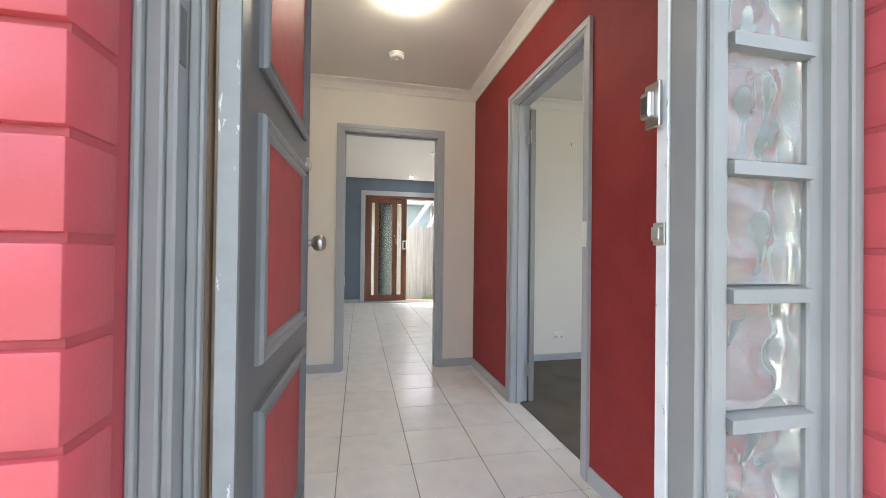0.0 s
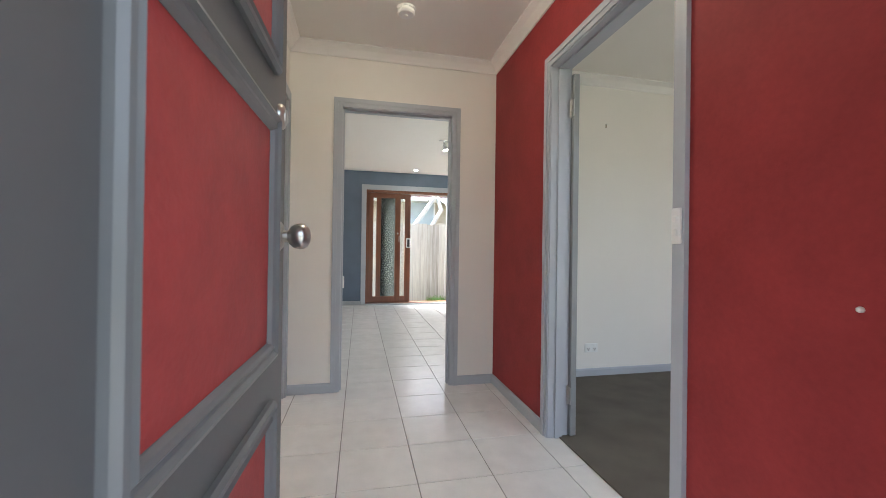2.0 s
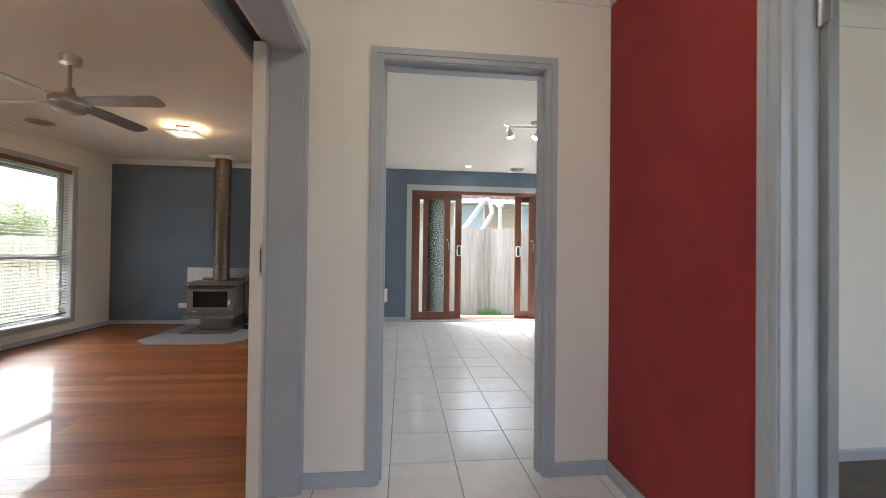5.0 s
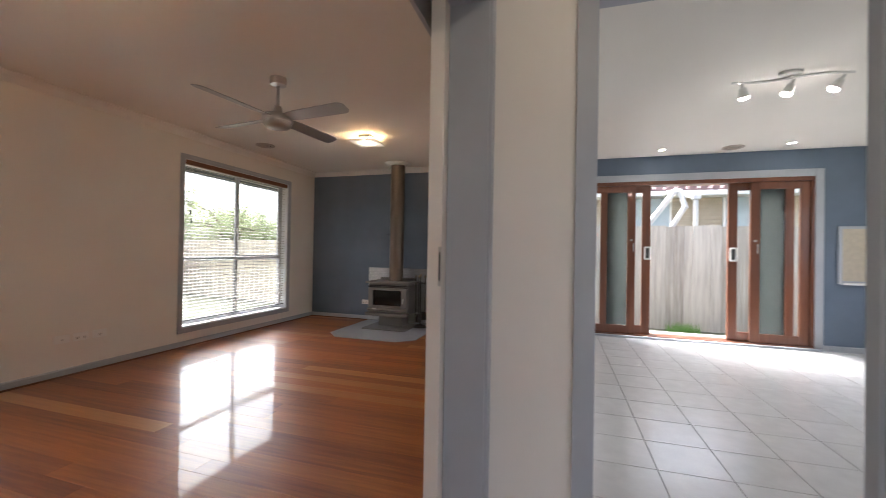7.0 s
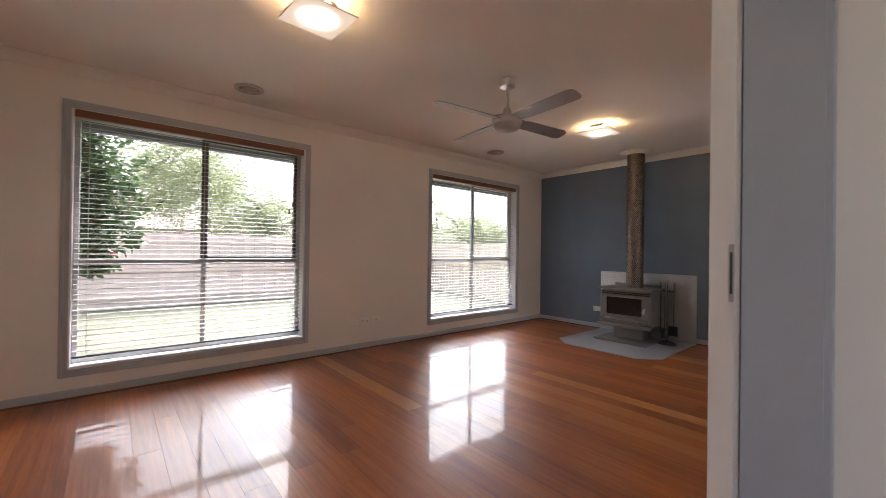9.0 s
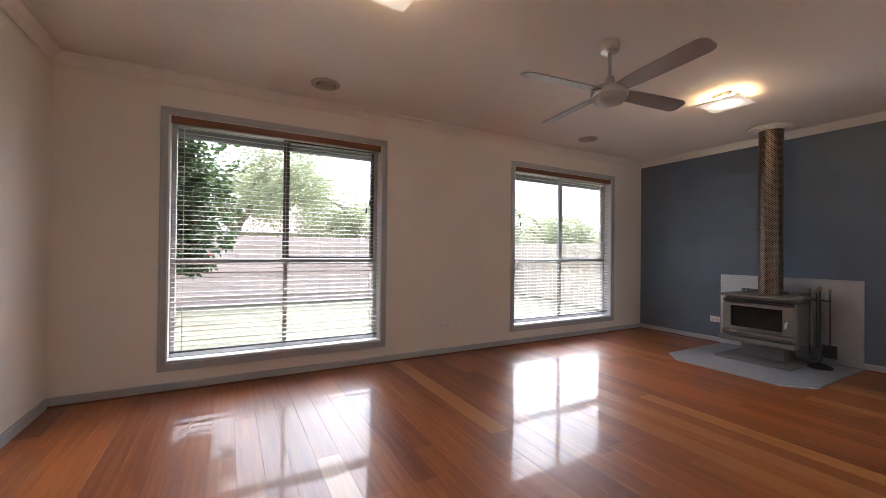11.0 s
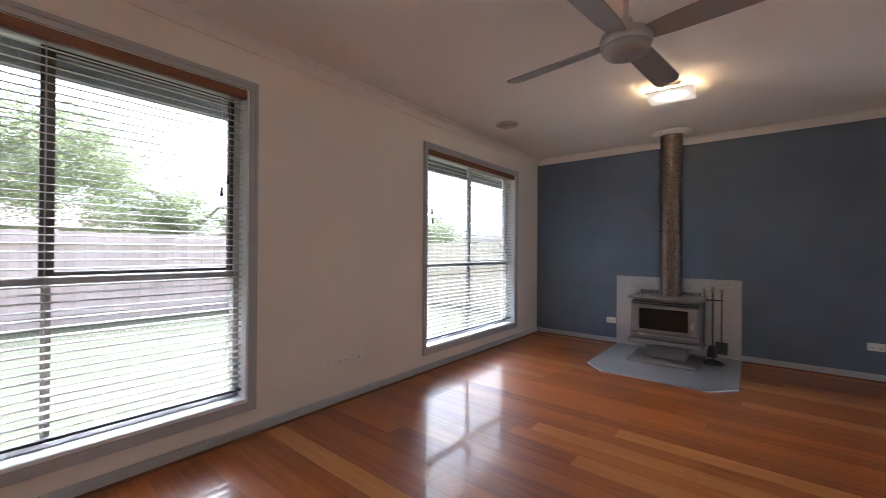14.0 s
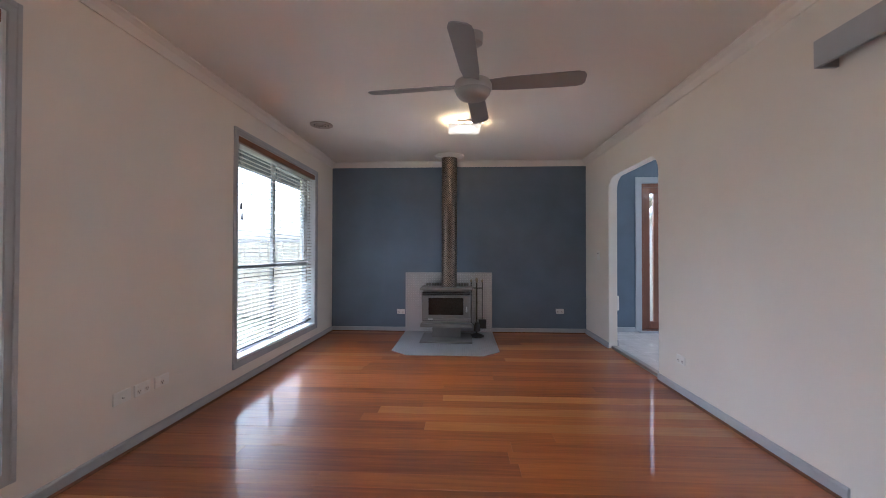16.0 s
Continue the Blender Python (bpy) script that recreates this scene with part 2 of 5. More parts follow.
VENT = material("beige_vent_plastic", (0.46, 0.40, 0.34), 0.5, vary=0.06)
STOVE = material("grey_stove_enamel", (0.225, 0.208, 0.195), 0.45, metal=0.3, vary=0.15, scale=6, bump=0.15, bump_scale=120)
STOVE_DARK = material("dark_cast_iron", (0.045, 0.043, 0.042), 0.5, metal=0.4, vary=0.2)
STOVE_GLASS = material("sooty_stove_glass", (0.012, 0.011, 0.010), 0.12, vary=0.3)
FLUE = material("perforated_bronze_flue", (0.26, 0.20, 0.155), 0.38, metal=0.75, vary=0.25, scale=8)


def perforate(m, cx, cy, pitch):
    """Staggered round holes through which the dark flue behind shows, about an upright axis."""
    n, l = m.node_tree.nodes, m.node_tree.links
    b = n["Principled BSDF"]

    def calc(op, a, c=None):
        q = n.new("ShaderNodeMath")
        q.operation = op
        for k, v in enumerate((a, c)):
            if isinstance(v, (int, float)):
                q.inputs[k].default_value = v
            elif v is not None:
                l.new(v, q.inputs[k])
        return q.outputs[0]

    co, sep = n.new("ShaderNodeTexCoord"), n.new("ShaderNodeSeparateXYZ")
    l.new(co.outputs["Object"], sep.inputs[0])
    turn = calc("ARCTAN2", calc("SUBTRACT", sep.outputs[1], cy), calc("SUBTRACT", sep.outputs[0], cx))
    u, v = calc("MULTIPLY", turn, 28.0), calc("MULTIPLY", sep.outputs[2], 2 * math.pi / pitch)
    hole = calc("GREATER_THAN", calc("MULTIPLY", calc("SINE", u), calc("SINE", v)), 0.12)
    mix = n.new("ShaderNodeMix")
    mix.data_type = "RGBA"
    l.new(hole, mix.inputs[0])
    l.new(b.inputs["Base Color"].links[0].from_socket, mix.inputs[6])
    mix.inputs[7].default_value = (0.02, 0.018, 0.016, 1)
    l.new(mix.outputs[2], b.inputs["Base Color"])
    return m


FLUE = perforate(FLUE, 0.03, 0.02, 0.024)
BRASS = material("aged_brass", (0.34, 0.29, 0.22), 0.35, metal=1.0, vary=0.1)
GLASS = glass_material("window_glass")
OBSCURE = glass_material("obscure_glass", (0.28, 0.30, 0.285), 0.2, 0.3, (0.16, 0.18, 0.17))
# white base under partial transmission stands in for pale reflections in clear glass
GLASS_BLOCK = material("glass_block", (0.9, 0.95, 0.95), 0.03, vary=0.0)
GLASS_BLOCK.node_tree.nodes["Principled BSDF"].inputs["Transmission Weight"].default_value = 0.86
FENCE = timber_material("weathered_paling", (0.27, 0.235, 0.195), (0.58, 0.54, 0.46), 0.85, axis="z", fine=25)
FENCE_PALE = timber_material("pale_sunbleached_paling", (0.58, 0.50, 0.38), (0.74, 0.66, 0.51), 0.85, axis="z", fine=25)
FENCE_BROWN = timber_material("brown_paling", (0.60, 0.47, 0.41), (0.74, 0.61, 0.55), 0.85, axis="z", fine=25)
LAWN = material("lawn", (0.074, 0.075, 0.050), 0.9, vary=0.3, scale=1.2, grain=0.25, grain_scale=60, bump=1.0, bump_scale=90, spec=0.1)
CONCRETE = material("pale_concrete", (0.28, 0.27, 0.255), 0.85, vary=0.15, scale=4, bump=0.3)


def leaf_material(name, colour, rough, through_light):
    m = material(name, colour, rough, vary=0.35, scale=5)
    n, l = m.node_tree.nodes, m.node_tree.links
    tr, mix = n.new("ShaderNodeBsdfTranslucent"), n.new("ShaderNodeMixShader")
    l.new(n["Principled BSDF"].inputs["Base Color"].links[0].from_socket, tr.inputs[0])
    mix.inputs[0].default_value = through_light
    l.new(n["Principled BSDF"].outputs[0], mix.inputs[1])
    l.new(tr.outputs[0], mix.inputs[2])
    l.new(mix.outputs[0], n["Material Output"].inputs[0])
    return m


LEAF = leaf_material("glossy_dark_leaf", (0.045, 0.085, 0.025), 0.3, 0.25)
LEAF_PALE = leaf_material("pale_green_leaf", (0.25, 0.28, 0.15), 0.6, 0.5)
BARK = material("grey_bark", (0.16, 0.13, 0.10), 0.9, vary=0.25, scale=12, bump=0.8, bump_scale=40)
ROOF_RED = material("red_roof_tile", (0.30, 0.20, 0.20), 0.8, vary=0.2, scale=2)
WHITE_PAINT = material("white_outdoor_paint", (0.8, 0.8, 0.78), 0.5, vary=0.06)
WEATHERBOARD = material("cream_weatherboard", (0.46, 0.40, 0.31), 0.7, vary=0.1)


# ---- building helpers ----
def box(bm, x0, x1, y0, y1, z0, z1, bevel=0.0, segments=1):
    made = bmesh.ops.create_cube(bm, size=1.0, matrix=Matrix.Translation(((x0 + x1) / 2, (y0 + y1) / 2, (z0 + z1) / 2)) @ Matrix.Diagonal((abs(x1 - x0), abs(y1 - y0), abs(z1 - z0), 1)))
    if bevel:
        edges = list({e for v in made["verts"] for e in v.link_edges})
        bmesh.ops.bevel(bm, geom=edges, offset=bevel, segments=segments, affect="EDGES", profile=0.5)
    return bm


def cyl(bm, p0, p1, r0, r1=None, n=20):
    p0, p1 = Vector(p0), Vector(p1)
    d = p1 - p0
    turn = d.to_track_quat("Z", "Y").to_matrix().to_4x4()
    bmesh.ops.create_cone(bm, cap_ends=True, segments=n, radius1=r0, radius2=r0 if r1 is None else r1, depth=d.length, matrix=Matrix.Translation((p0 + p1) / 2) @ turn)
    return bm


def lathe(bm, profile, n=28, m=Matrix()):
    """Turns a profile of (radius, height) about z, then moves it by m."""
    rings = []
    for r, z in profile:
        if r < 1e-5:
            rings.append([bm.verts.new(m @ Vector((0, 0, z)))])
        else:
            rings.append([bm.verts.new(m @ Vector((r * math.cos(2 * math.pi * k / n), r * math.sin(2 * math.pi * k / n), z))) for k in range(n)])
    for a, b in zip(rings, rings[1:]):
        for k in range(n):
            q = [a[k % len(a)], a[(k + 1) % len(a)], b[(k + 1) % len(b)], b[k % len(b)]]
            q = [v for i, v in enumerate(q) if v not in q[:i]]
            if len(q) > 2:
                bm.faces.new(q)
    bmesh.ops.recalc_face_normals(bm, faces=bm.faces)
    return bm


def extrude_profile(bm, profile, p0, p1, up=(0, 0, 1)):
    """Sweeps a closed profile of (out, up) points straight from p0 to p1; out is to the left of the way."""
    p0, p1, up = Vector(p0), Vector(p1), Vector(up)
    out = up.cross((p1 - p0).normalized())
    a = [bm.verts.new(p0 + out * o + up * u) for o, u in profile]
    b = [bm.verts.new(p1 + out * o + up * u) for o, u in profile]
    k = len(profile)
    for i in range(k):
        bm.faces.new((a[i], a[(i + 1) % k], b[(i + 1) % k], b[i]))
    bm.faces.new(a[::-1])
    bm.faces.new(b)
    bmesh.ops.recalc_face_normals(bm, faces=bm.faces)
    return bm


def mesh_of(name, bm, mat, smooth=False):
    me = bpy.data.meshes.new(name)
    bm.to_mesh(me)
    bm.free()
    for one in (mat if isinstance(mat, (list, tuple)) else [mat]):
        me.materials.append(one)
    if smooth:
        me.polygons.foreach_set("use_smooth", [True] * len(me.polygons))
        me.set_sharp_from_angle(angle=radians(40))
    return me


def part(name, bm, mat, parent, label="", smooth=False):
    ob = new(name, mesh_of(name, bm, mat, smooth))
    ob.parent = parent
    if label:
        ob["label"] = label
    return ob


def solid(name, bm, mat, label, category, kind="", group="", smooth=False):
    return tagged(new(name, mesh_of(name, bm, mat, smooth)), label, category, group, kind)


def thing(name, label, category, group="", kind="", at=None):
    ob = tagged(new(name), label, category, group, kind)
    ob.empty_display_size = 0.1
    if at is not None:
        ob.matrix_basis = at
    return ob


def piece(name, mesh, parent, m):
    ob = new(name, mesh)
    ob.parent = parent
    ob.matrix_basis = m
    return ob


def B(*args, **more):
    return box(bmesh.new(), *args, **more)


# ---- the plan ----
H = 2.45            # ceiling
LV = -0.03          # living room floor, a little below the tiles
XL = 3.70           # living side of the wall to hall and kitchen
XH = 3.87           # hall and kitchen side of it
XK = 3.80           # kitchen side of it, past the hall
XR = 5.377           # red hall wall
YF = -4.38          # hall's far wall
YS = -6.54          # living room's near wall
YD = -6.95          # inner side of the front wall
YB = -7.18          # brick face
XE = 8.40           # far side of kitchen and bedroom


def wall(name, mat, label, boxes, recolour=None):
    bm = bmesh.new()
    for x0, x1, y0, y1, z0, z1 in boxes:
        box(bm, x0, x1, y0, y1, -0.1 if z0 == 0 else z0, z1)
    if recolour:
        for f in bm.faces:
            f.material_index = recolour(f.calc_center_median(), f.normal)
    return solid(name, bm, mat, label, "wall", "structure")


W1, W2, WZ = (-5.866, -4.116), (-2.435, -0.676), (0.186, 2.130)
wall("wall_west", CREAM, "warm off-white painted wall with two tall windows", [
    (-0.2, 0, YS, W1[0], 0, H), (-0.2, 0, W1[0], W1[1], 0, WZ[0]), (-0.2, 0, W1[0], W1[1], WZ[1], H), (-0.2, 0, W1[1], W2[0], 0, H),
    (-0.2, 0, W2[0], W2[1], 0, WZ[0]), (-0.2, 0, W2[0], W2[1], WZ[1], H), (-0.2, 0, W2[1], 0, 0, H)])
wall("wall_north", BLUE, "slate blue painted feature wall behind the stove", [(-0.2, XL, 0, 0.2, 0, H)])
SX0, SX1, SZ = 4.475, 7.075, 2.115
wall("wall_north_kitchen", BLUE, "slate blue painted wall round the sliding doors", [(XL, SX0, 0.0, 0.2, 0, H), (SX1, XE + 0.1, 0.0, 0.2, 0, H), (SX0, SX1, 0.0, 0.2, SZ, H)])
wall("wall_south", CREAM, "warm off-white painted wall", [(-0.2, XL, YS - 0.1, YS, 0, H)])
wall("wall_east_kitchen", CREAM, "off-white painted wall", [(XE, XE + 0.1, -4.27, -3.7, 0, H), (XE, XE + 0.1, -0.9, 0, 0, H), (XE, XE + 0.1, -3.7, -0.9, 0, 0.95), (XE, XE + 0.1, -3.7, -0.9, 2.1, H)])
wall("wall_east_bedroom", CREAM, "off-white painted bedroom wall", [(XE, XE + 0.1, YD, YF, 0, H)])
FD0, FD1, DH = 4.226, 5.037, 2.028
wall("wall_hall_far", CREAM, "warm cream painted wall round a doorway", [(XH, FD0, YF, YF + 0.11, 0, H), (FD1, XE + 0.1, YF, YF + 0.11, 0, H), (FD0, FD1, YF, YF + 0.11, DH, H)])
BD0, BD1 = -6.130, -5.275
wall("wall_hall_red", [CREAM, RED], "deep red painted hall wall round a bedroom doorway", [
    (XR, XR + 0.11, YD, BD0, 0, H), (XR, XR + 0.11, BD1, YF, 0, H), (XR, XR + 0.11, BD0, BD1, DH, H)], lambda c, n: 1 if c.x < XR + 0.01 else 0)

# the wall between the living room and hall and kitchen, with the wide doorway and the round-cornered opening
LD0, LD1 = -6.10, -4.425
AR0, AR1, AZ = -2.05, -0.86, 2.03
wall("wall_middle", CREAM, "off-white painted wall with a wide doorway", [
    (XL, XH, YD, LD0, 0, H), (XL, XH, LD0, LD1, DH, H), (XL + 0.028, XH, LD1, YF + 0.11, 0, DH), (XL, XH, LD1, YF + 0.11, DH, H), (XL + 0.028, XK, YF + 0.11, -3.79, 0, DH), (XL, XK, YF + 0.11, -3.79, DH, H), (XL, XK, -3.79, AR0, 0, H), (XL, XK, AR1, 0, 0, H), (XL, XK, AR0, AR1, AZ, H)])
bm = bmesh.new()
for yc, s in ((AR0, 1), (AR1, -1)):
    r = 0.17
    pts = [(yc, AZ), (yc, AZ - r)] + [(yc + s * (r - r * math.cos(a)), AZ - r + r * math.sin(a)) for a in [k * math.pi / 16 for k in range(1, 8)]] + [(yc + s * r, AZ)]
    lo = [bm.verts.new((XL + 0.002, y, z)) for y, z in pts]
    hi = [bm.verts.new((XK - 0.002, y, z)) for y, z in pts]
    for i in range(len(pts)):
        bm.faces.new((lo[i], lo[(i + 1) % len(pts)], hi[(i + 1) % len(pts)], hi[i]))
    for c in (lo, hi):
        bm.faces.new(c)
bmesh.ops.recalc_face_normals(bm, faces=bm.faces)
solid("trim_arch", bm, CREAM, "rounded off-white plaster corners of the opening", "trim", "structure")

# front wall: core, the bricks follow at the end
FO0, FO1, FZ = 4.012, 5.440, 2.14
front_wall = wall("wall_front", [CREAM, MORTAR], "red painted brick front wall round the entrance", [
    (2.6, FO0, YB + 0.012, YD, 0, H), (FO1, 5.95, YB + 0.012, YD, 0, H), (8.3, XE + 0.1, YB + 0.012, YD, 0, H), (5.95, 8.3, YB + 0.012, YD, 0, 0.12), (5.95, 8.3, YB + 0.012, YD, 2.3, H), (FO0, FO1, YB + 0.012, YD, FZ, H)],
    lambda c, n: 0 if c.y > YD - 0.01 else 1)
solid("ceiling", B(-0.2, XE + 0.1, YB, 0.2, H, H + 0.1), CEIL, "flat pale painted plaster ceiling", "ceiling", "structure")

# floors
floor_living = solid("floor", B(-0.2, XL + 0.085, YS - 0.1, 0.2, -0.14, LV - 0.012), GAP, "glossy orange-brown varnished hardwood floorboards", "floor", "structure")
floor_tiled = solid("floor_tiles", B(XL + 0.085, XE + 0.1, YD - 0.15, 0.2, -0.12, -0.003), GROUT, "pale grey square ceramic floor tiles with grey grout", "floor", "structure")
solid("floor_bedroom", B(XR + 0.06, XE, YD, YF - 0.004, -0.003, 0.008), CARPET, "dark grey cut-pile bedroom carpet", "floor", "structure")
solid("ground", B(-60, 60, -60, 60, -0.55, -0.26), LAWN, "mown pale green lawn round the house", "ground", "structure")
solid("pavement", B(2.6, XE, -10.5, YB + 0.012, -0.27, -0.04), CONCRETE, "pale concrete porch slab", "pavement", "structure")

# eaves over the windows, and the roof edge
SOFFIT = material("beige_eaves_lining", (0.40, 0.37, 0.29), 0.7, vary=0.08)
solid("gutter", B(-0.69, -0.621, -8.0, 1.2, 2.115, 2.36, bevel=0.01), material("dark_gutter_paint", (0.13, 0.135, 0.15), 0.5, vary=0.1), "dark painted gutter along the eaves", "gutter", "structure")
solid("eaves", B(-0.62, -0.2, -8.0, 1.2, 2.30, 2.34), SOFFIT, "beige painted eaves lining over the windows", "eaves", "structure")

# unseen porch slab over the entrance, added to hold back the sky's light
solid("porch_shade", B(2.4, 6.0, -8.0, YB + 0.012, 2.46, 2.56), WHITE_PAINT, "unseen pale porch slab over the entrance, added to cut sky light", "roof", "structure")

# cornices
COVE = [(0, 0), (0, -0.075), (0.010, -0.075), (0.018, -0.060), (0.040, -0.030), (0.062, -0.016), (0.075, -0.010), (0.075, 0)]


def cornice(*runs):
    bm = bmesh.new()
    for p0, p1 in runs:
        extrude_profile(bm, COVE, (*p0, H - 0.001), (*p1, H - 0.001))
    solid("cornice", bm, WHITE_TRIM, "white coved plaster cornice", "trim", "structure")


cornice(((0, 0), (0, YS)), ((XL, 0), (0, 0)), ((XL, YS), (XL, 0)), ((0, YS), (XL, YS)))
cornice(((XR, YF), (XH, YF)), ((XR, YD), (XR, YF)), ((XH, YF), (XH, YD)), ((XH, YD), (XR, YD)))
cornice(((XE, YF), (XR + 0.11, YF)), ((XR + 0.11, YF), (XR + 0.11, YD)), ((XE, YD), (XE, YF)))

# skirtings
SKIRT = [(0, 0), (0.014, 0), (0.014, 0.056), (0.008, 0.067), (0, 0.068)]


def skirting(*runs, z=0.0):
    bm = bmesh.new()
    for p0, p1 in runs:
        extrude_profile(bm, SKIRT, (*p0, z), (*p1, z))
    solid("baseboard", bm, GREY, "grey painted timber skirting board", "skirting", "structure")


skirting(((0, 0), (0, YS)), ((XL, 0), (0, 0)), ((XL, AR1), (XL, 0)), ((XL, -3.77), (XL, AR0)), ((0, YS), (XL, YS)), z=LV)
skirting(((FD0 - 0.055, YF), (XH, YF)), ((XR, YF), (FD1 + 0.055, YF)), ((XR, BD1 + 0.06), (XR, YF)), ((XR, YD), (XR, BD0 - 0.06)))
skirting(((XE, YF), (XR + 0.11, YF)), ((XE, YD), (XE, YF)))
skirting(((SX0 - 0.09, 0), (XK, 0)), ((XE, 0), (SX1 + 0.09, 0)), ((XK, 0), (XK, AR1)), ((XK, AR0), (XK, YF + 0.11)), ((XE, -4.27), (XE, 0)))

BEAD = [(0.014, 0), (0.027, 0), (0.025, 0.007), (0.020, 0.012), (0.014, 0.013)]
bm = bmesh.new()
for p0, p1 in (((0, 0), (0, YS)), ((XL, 0), (0, 0)), ((XL, -3.77), (XL, AR0))):
    extrude_profile(bm, BEAD, (*p0, LV), (*p1, LV))
solid("floor_bead", bm, timber_material("stained_bead_timber", (0.10, 0.035, 0.012), (0.20, 0.075, 0.028), 0.4, axis="y", pieces=False), "stained timber quarter bead at the foot of the skirting", "trim", "structure")


# ---- door frames ----
def architrave(bm, axis, face, side, a0, a1, top, w=0.055, t=0.018):
    """Moulded casing on three sides of an opening. axis: the wall's normal; side: which way it stands proud."""
    for d, tt in ((0.0, t * 0.6), (w * 0.45, t)):
        f0, f1 = sorted((face, face + side * tt))
        e = 0.0 if d else 0.002
        for lo, hi, z0, z1 in ((a0 - w + e, a0 - d, 0, top + w - e), (a1 + d, a1 + w - e, 0, top + w - e), (a0 - d, a1 + d, top + d, top + w - e)):
            if axis == "y":
                box(bm, lo, hi, f0, f1, z0, z1)
            else:
                box(bm, f0, f1, lo, hi, z0, z1)
    return bm


def lining(bm, axis, n0, n1, a0, a1, top, t=0.006, stop=True):
    """Timber lining of an opening, with a door stop."""
    mid = (n0 + n1) / 2
    bits = [(n0, n1, a0 - 0.012, a0 + t, 0, top), (n0, n1, a1 - t, a1 + 0.012, 0, top), (n0, n1, a0, a1, top - t, top + 0.012)]
    if stop:
        bits += [(mid - 0.02, mid + 0.02, a0, a0 + t + 0.012, 0, top), (mid - 0.02, mid + 0.02, a1 - t - 0.012, a1, 0, top), (mid - 0.02, mid + 0.02, a0, a1, top - t - 0.012, top)]
    for p0, p1, q0, q1, z0, z1 in bits:
        if axis == "y":
            box(bm, q0, q1, p0, p1, z0, z1)
        else:
            box(bm, p0, p1, q0, q1, z0, z1)
    return bm


def hinge(parent, x, y, z, s=1):
    bm = B(x - 0.002, x + 0.002, y - 0.028, y + 0.028, z - 0.045, z + 0.045)
    cyl(bm, (x - 0.004, y, z - 0.05), (x - 0.004, y, z + 0.05), 0.006, n=10)
    part("hinge", bm, STEEL, parent, "small painted steel butt hinge")


door_2 = thing("door_2", "grey painted timber frame of the open kitchen doorway", "door frame", kind="structure")
part("jamb", lining(bmesh.new(), "y", YF - 0.004, YF + 0.114, FD0, FD1, DH), GREY, door_2)
part("architrave", architrave(bmesh.new(), "y", YF, -1, FD0, FD1, DH), GREY, door_2)
part("architrave", architrave(bmesh.new(), "y", YF + 0.11, 1, FD0, FD1, DH), GREY, door_2)

door_3 = thing("door_3", "grey painted timber frame of the doorless bedroom doorway", "door frame", kind="structure")
part("jamb", lining(bmesh.new(), "x", XR - 0.004, XR + 0.114, BD0, BD1, DH), GREY, door_3)
part("architrave", architrave(bmesh.new(), "x", XR, -1, BD0, BD1, DH), GREY, door_3)
part("architrave", architrave(bmesh.new(), "x", XR + 0.11, 1, BD0, BD1, DH), GREY, door_3)
part("stop_batten", B(XR + 0.118, XR + 0.152, BD1 - 0.028, BD1 + 0.006, 0.012, 1.99, bevel=0.002), FRAME_GREY, door_3, "pale unpainted batten with hinge leaves")
for z in (0.23, 1.80):
    hinge(door_3, XR + 0.112, BD1 - 0.012, z)

door_4 = thing("door_4", "grey painted timber lining of the wide living room doorway", "door frame", kind="structure")
bm = bmesh.new()
for a, b in ((LD0 - 0.01, LD0 + 0.02), (LD1 - 0.02, LD1 + 0.01)):
    box(bm, XL + 0.027, XH + 0.003, a, b, LV - 0.02, DH)
box(bm, XL + 0.027, XH + 0.003, LD0, LD1, DH - 0.02, DH + 0.01)
part("jamb", bm, GREY, door_4)
bm = bmesh.new()
for a, b, z0, z1 in ((LD0 - 0.055, LD0 + 0.012, 0, DH + 0.055), (LD1 - 0.012, YF - 0.002, 0, DH + 0.055), (LD0 + 0.012, LD1 - 0.012, DH - 0.012, DH + 0.055)):
    box(bm, XH + 0.0005, XH + 0.016, a, b, z0, z1, bevel=0.003)
part("architrave", bm, GREY, door_4)

# sliding leaf on the living room side, hung from a track behind a pelmet
sliding_door = thing("sliding_door", "cream painted hollow sliding door slid back on its track", "door")
part("leaf", B(XL - 0.030, XL + 0.023, -4.490, -3.80, LV + 0.006, 2.02, bevel=0.002), CREAM, sliding_door)
bm = B(XL + 0.012, XL + 0.0225, -4.492, -4.488, 0.99, 1.13)
part("edge_pull", bm, STEEL, sliding_door, "steel flush pull in the door's edge")
bm = B(XL + 0.0145, XL + 0.0195, -4.494, -4.491, 1.01, 1.11)
part("pull_recess", bm, DARK_PLASTIC, sliding_door)
pelmet = thing("door_pelmet", "grey painted timber pelmet over the sliding door track", "pelmet")
part("face_board", B(XL - 0.10, XL - 0.082, -6.18, -3.72, 1.995, 2.125, bevel=0.002), GREY, pelmet)
part("end_board", B(XL - 0.082, XL - 0.001, -3.74, -3.722, 1.995, 2.125), GREY, pelmet)
part("top_board", B(XL - 0.082, XL - 0.001, -6.18, -3.74, 2.107, 2.125), GREY, pelmet)
part("track", B(XL - 0.055, XL - 0.02, -6.16, -3.75, 2.06, 2.107), DARK_PLASTIC, pelmet, "dark metal sliding track")


# ---- front door, its frame and the glass blocks ----
door_1 = thing("door_1", "grey front door with red panels, standing open into the hall", "door", kind="structure", at=pose(4.104, -6.945, 0, 0, 0, -1.9))
# local: x is thickness (outer face at 0.04), y runs from hinge to free edge
part("leaf", B(0, 0.04, 0, 0.79, 0.012, 2.04, bevel=0.003), DOOR_GREY, door_1)
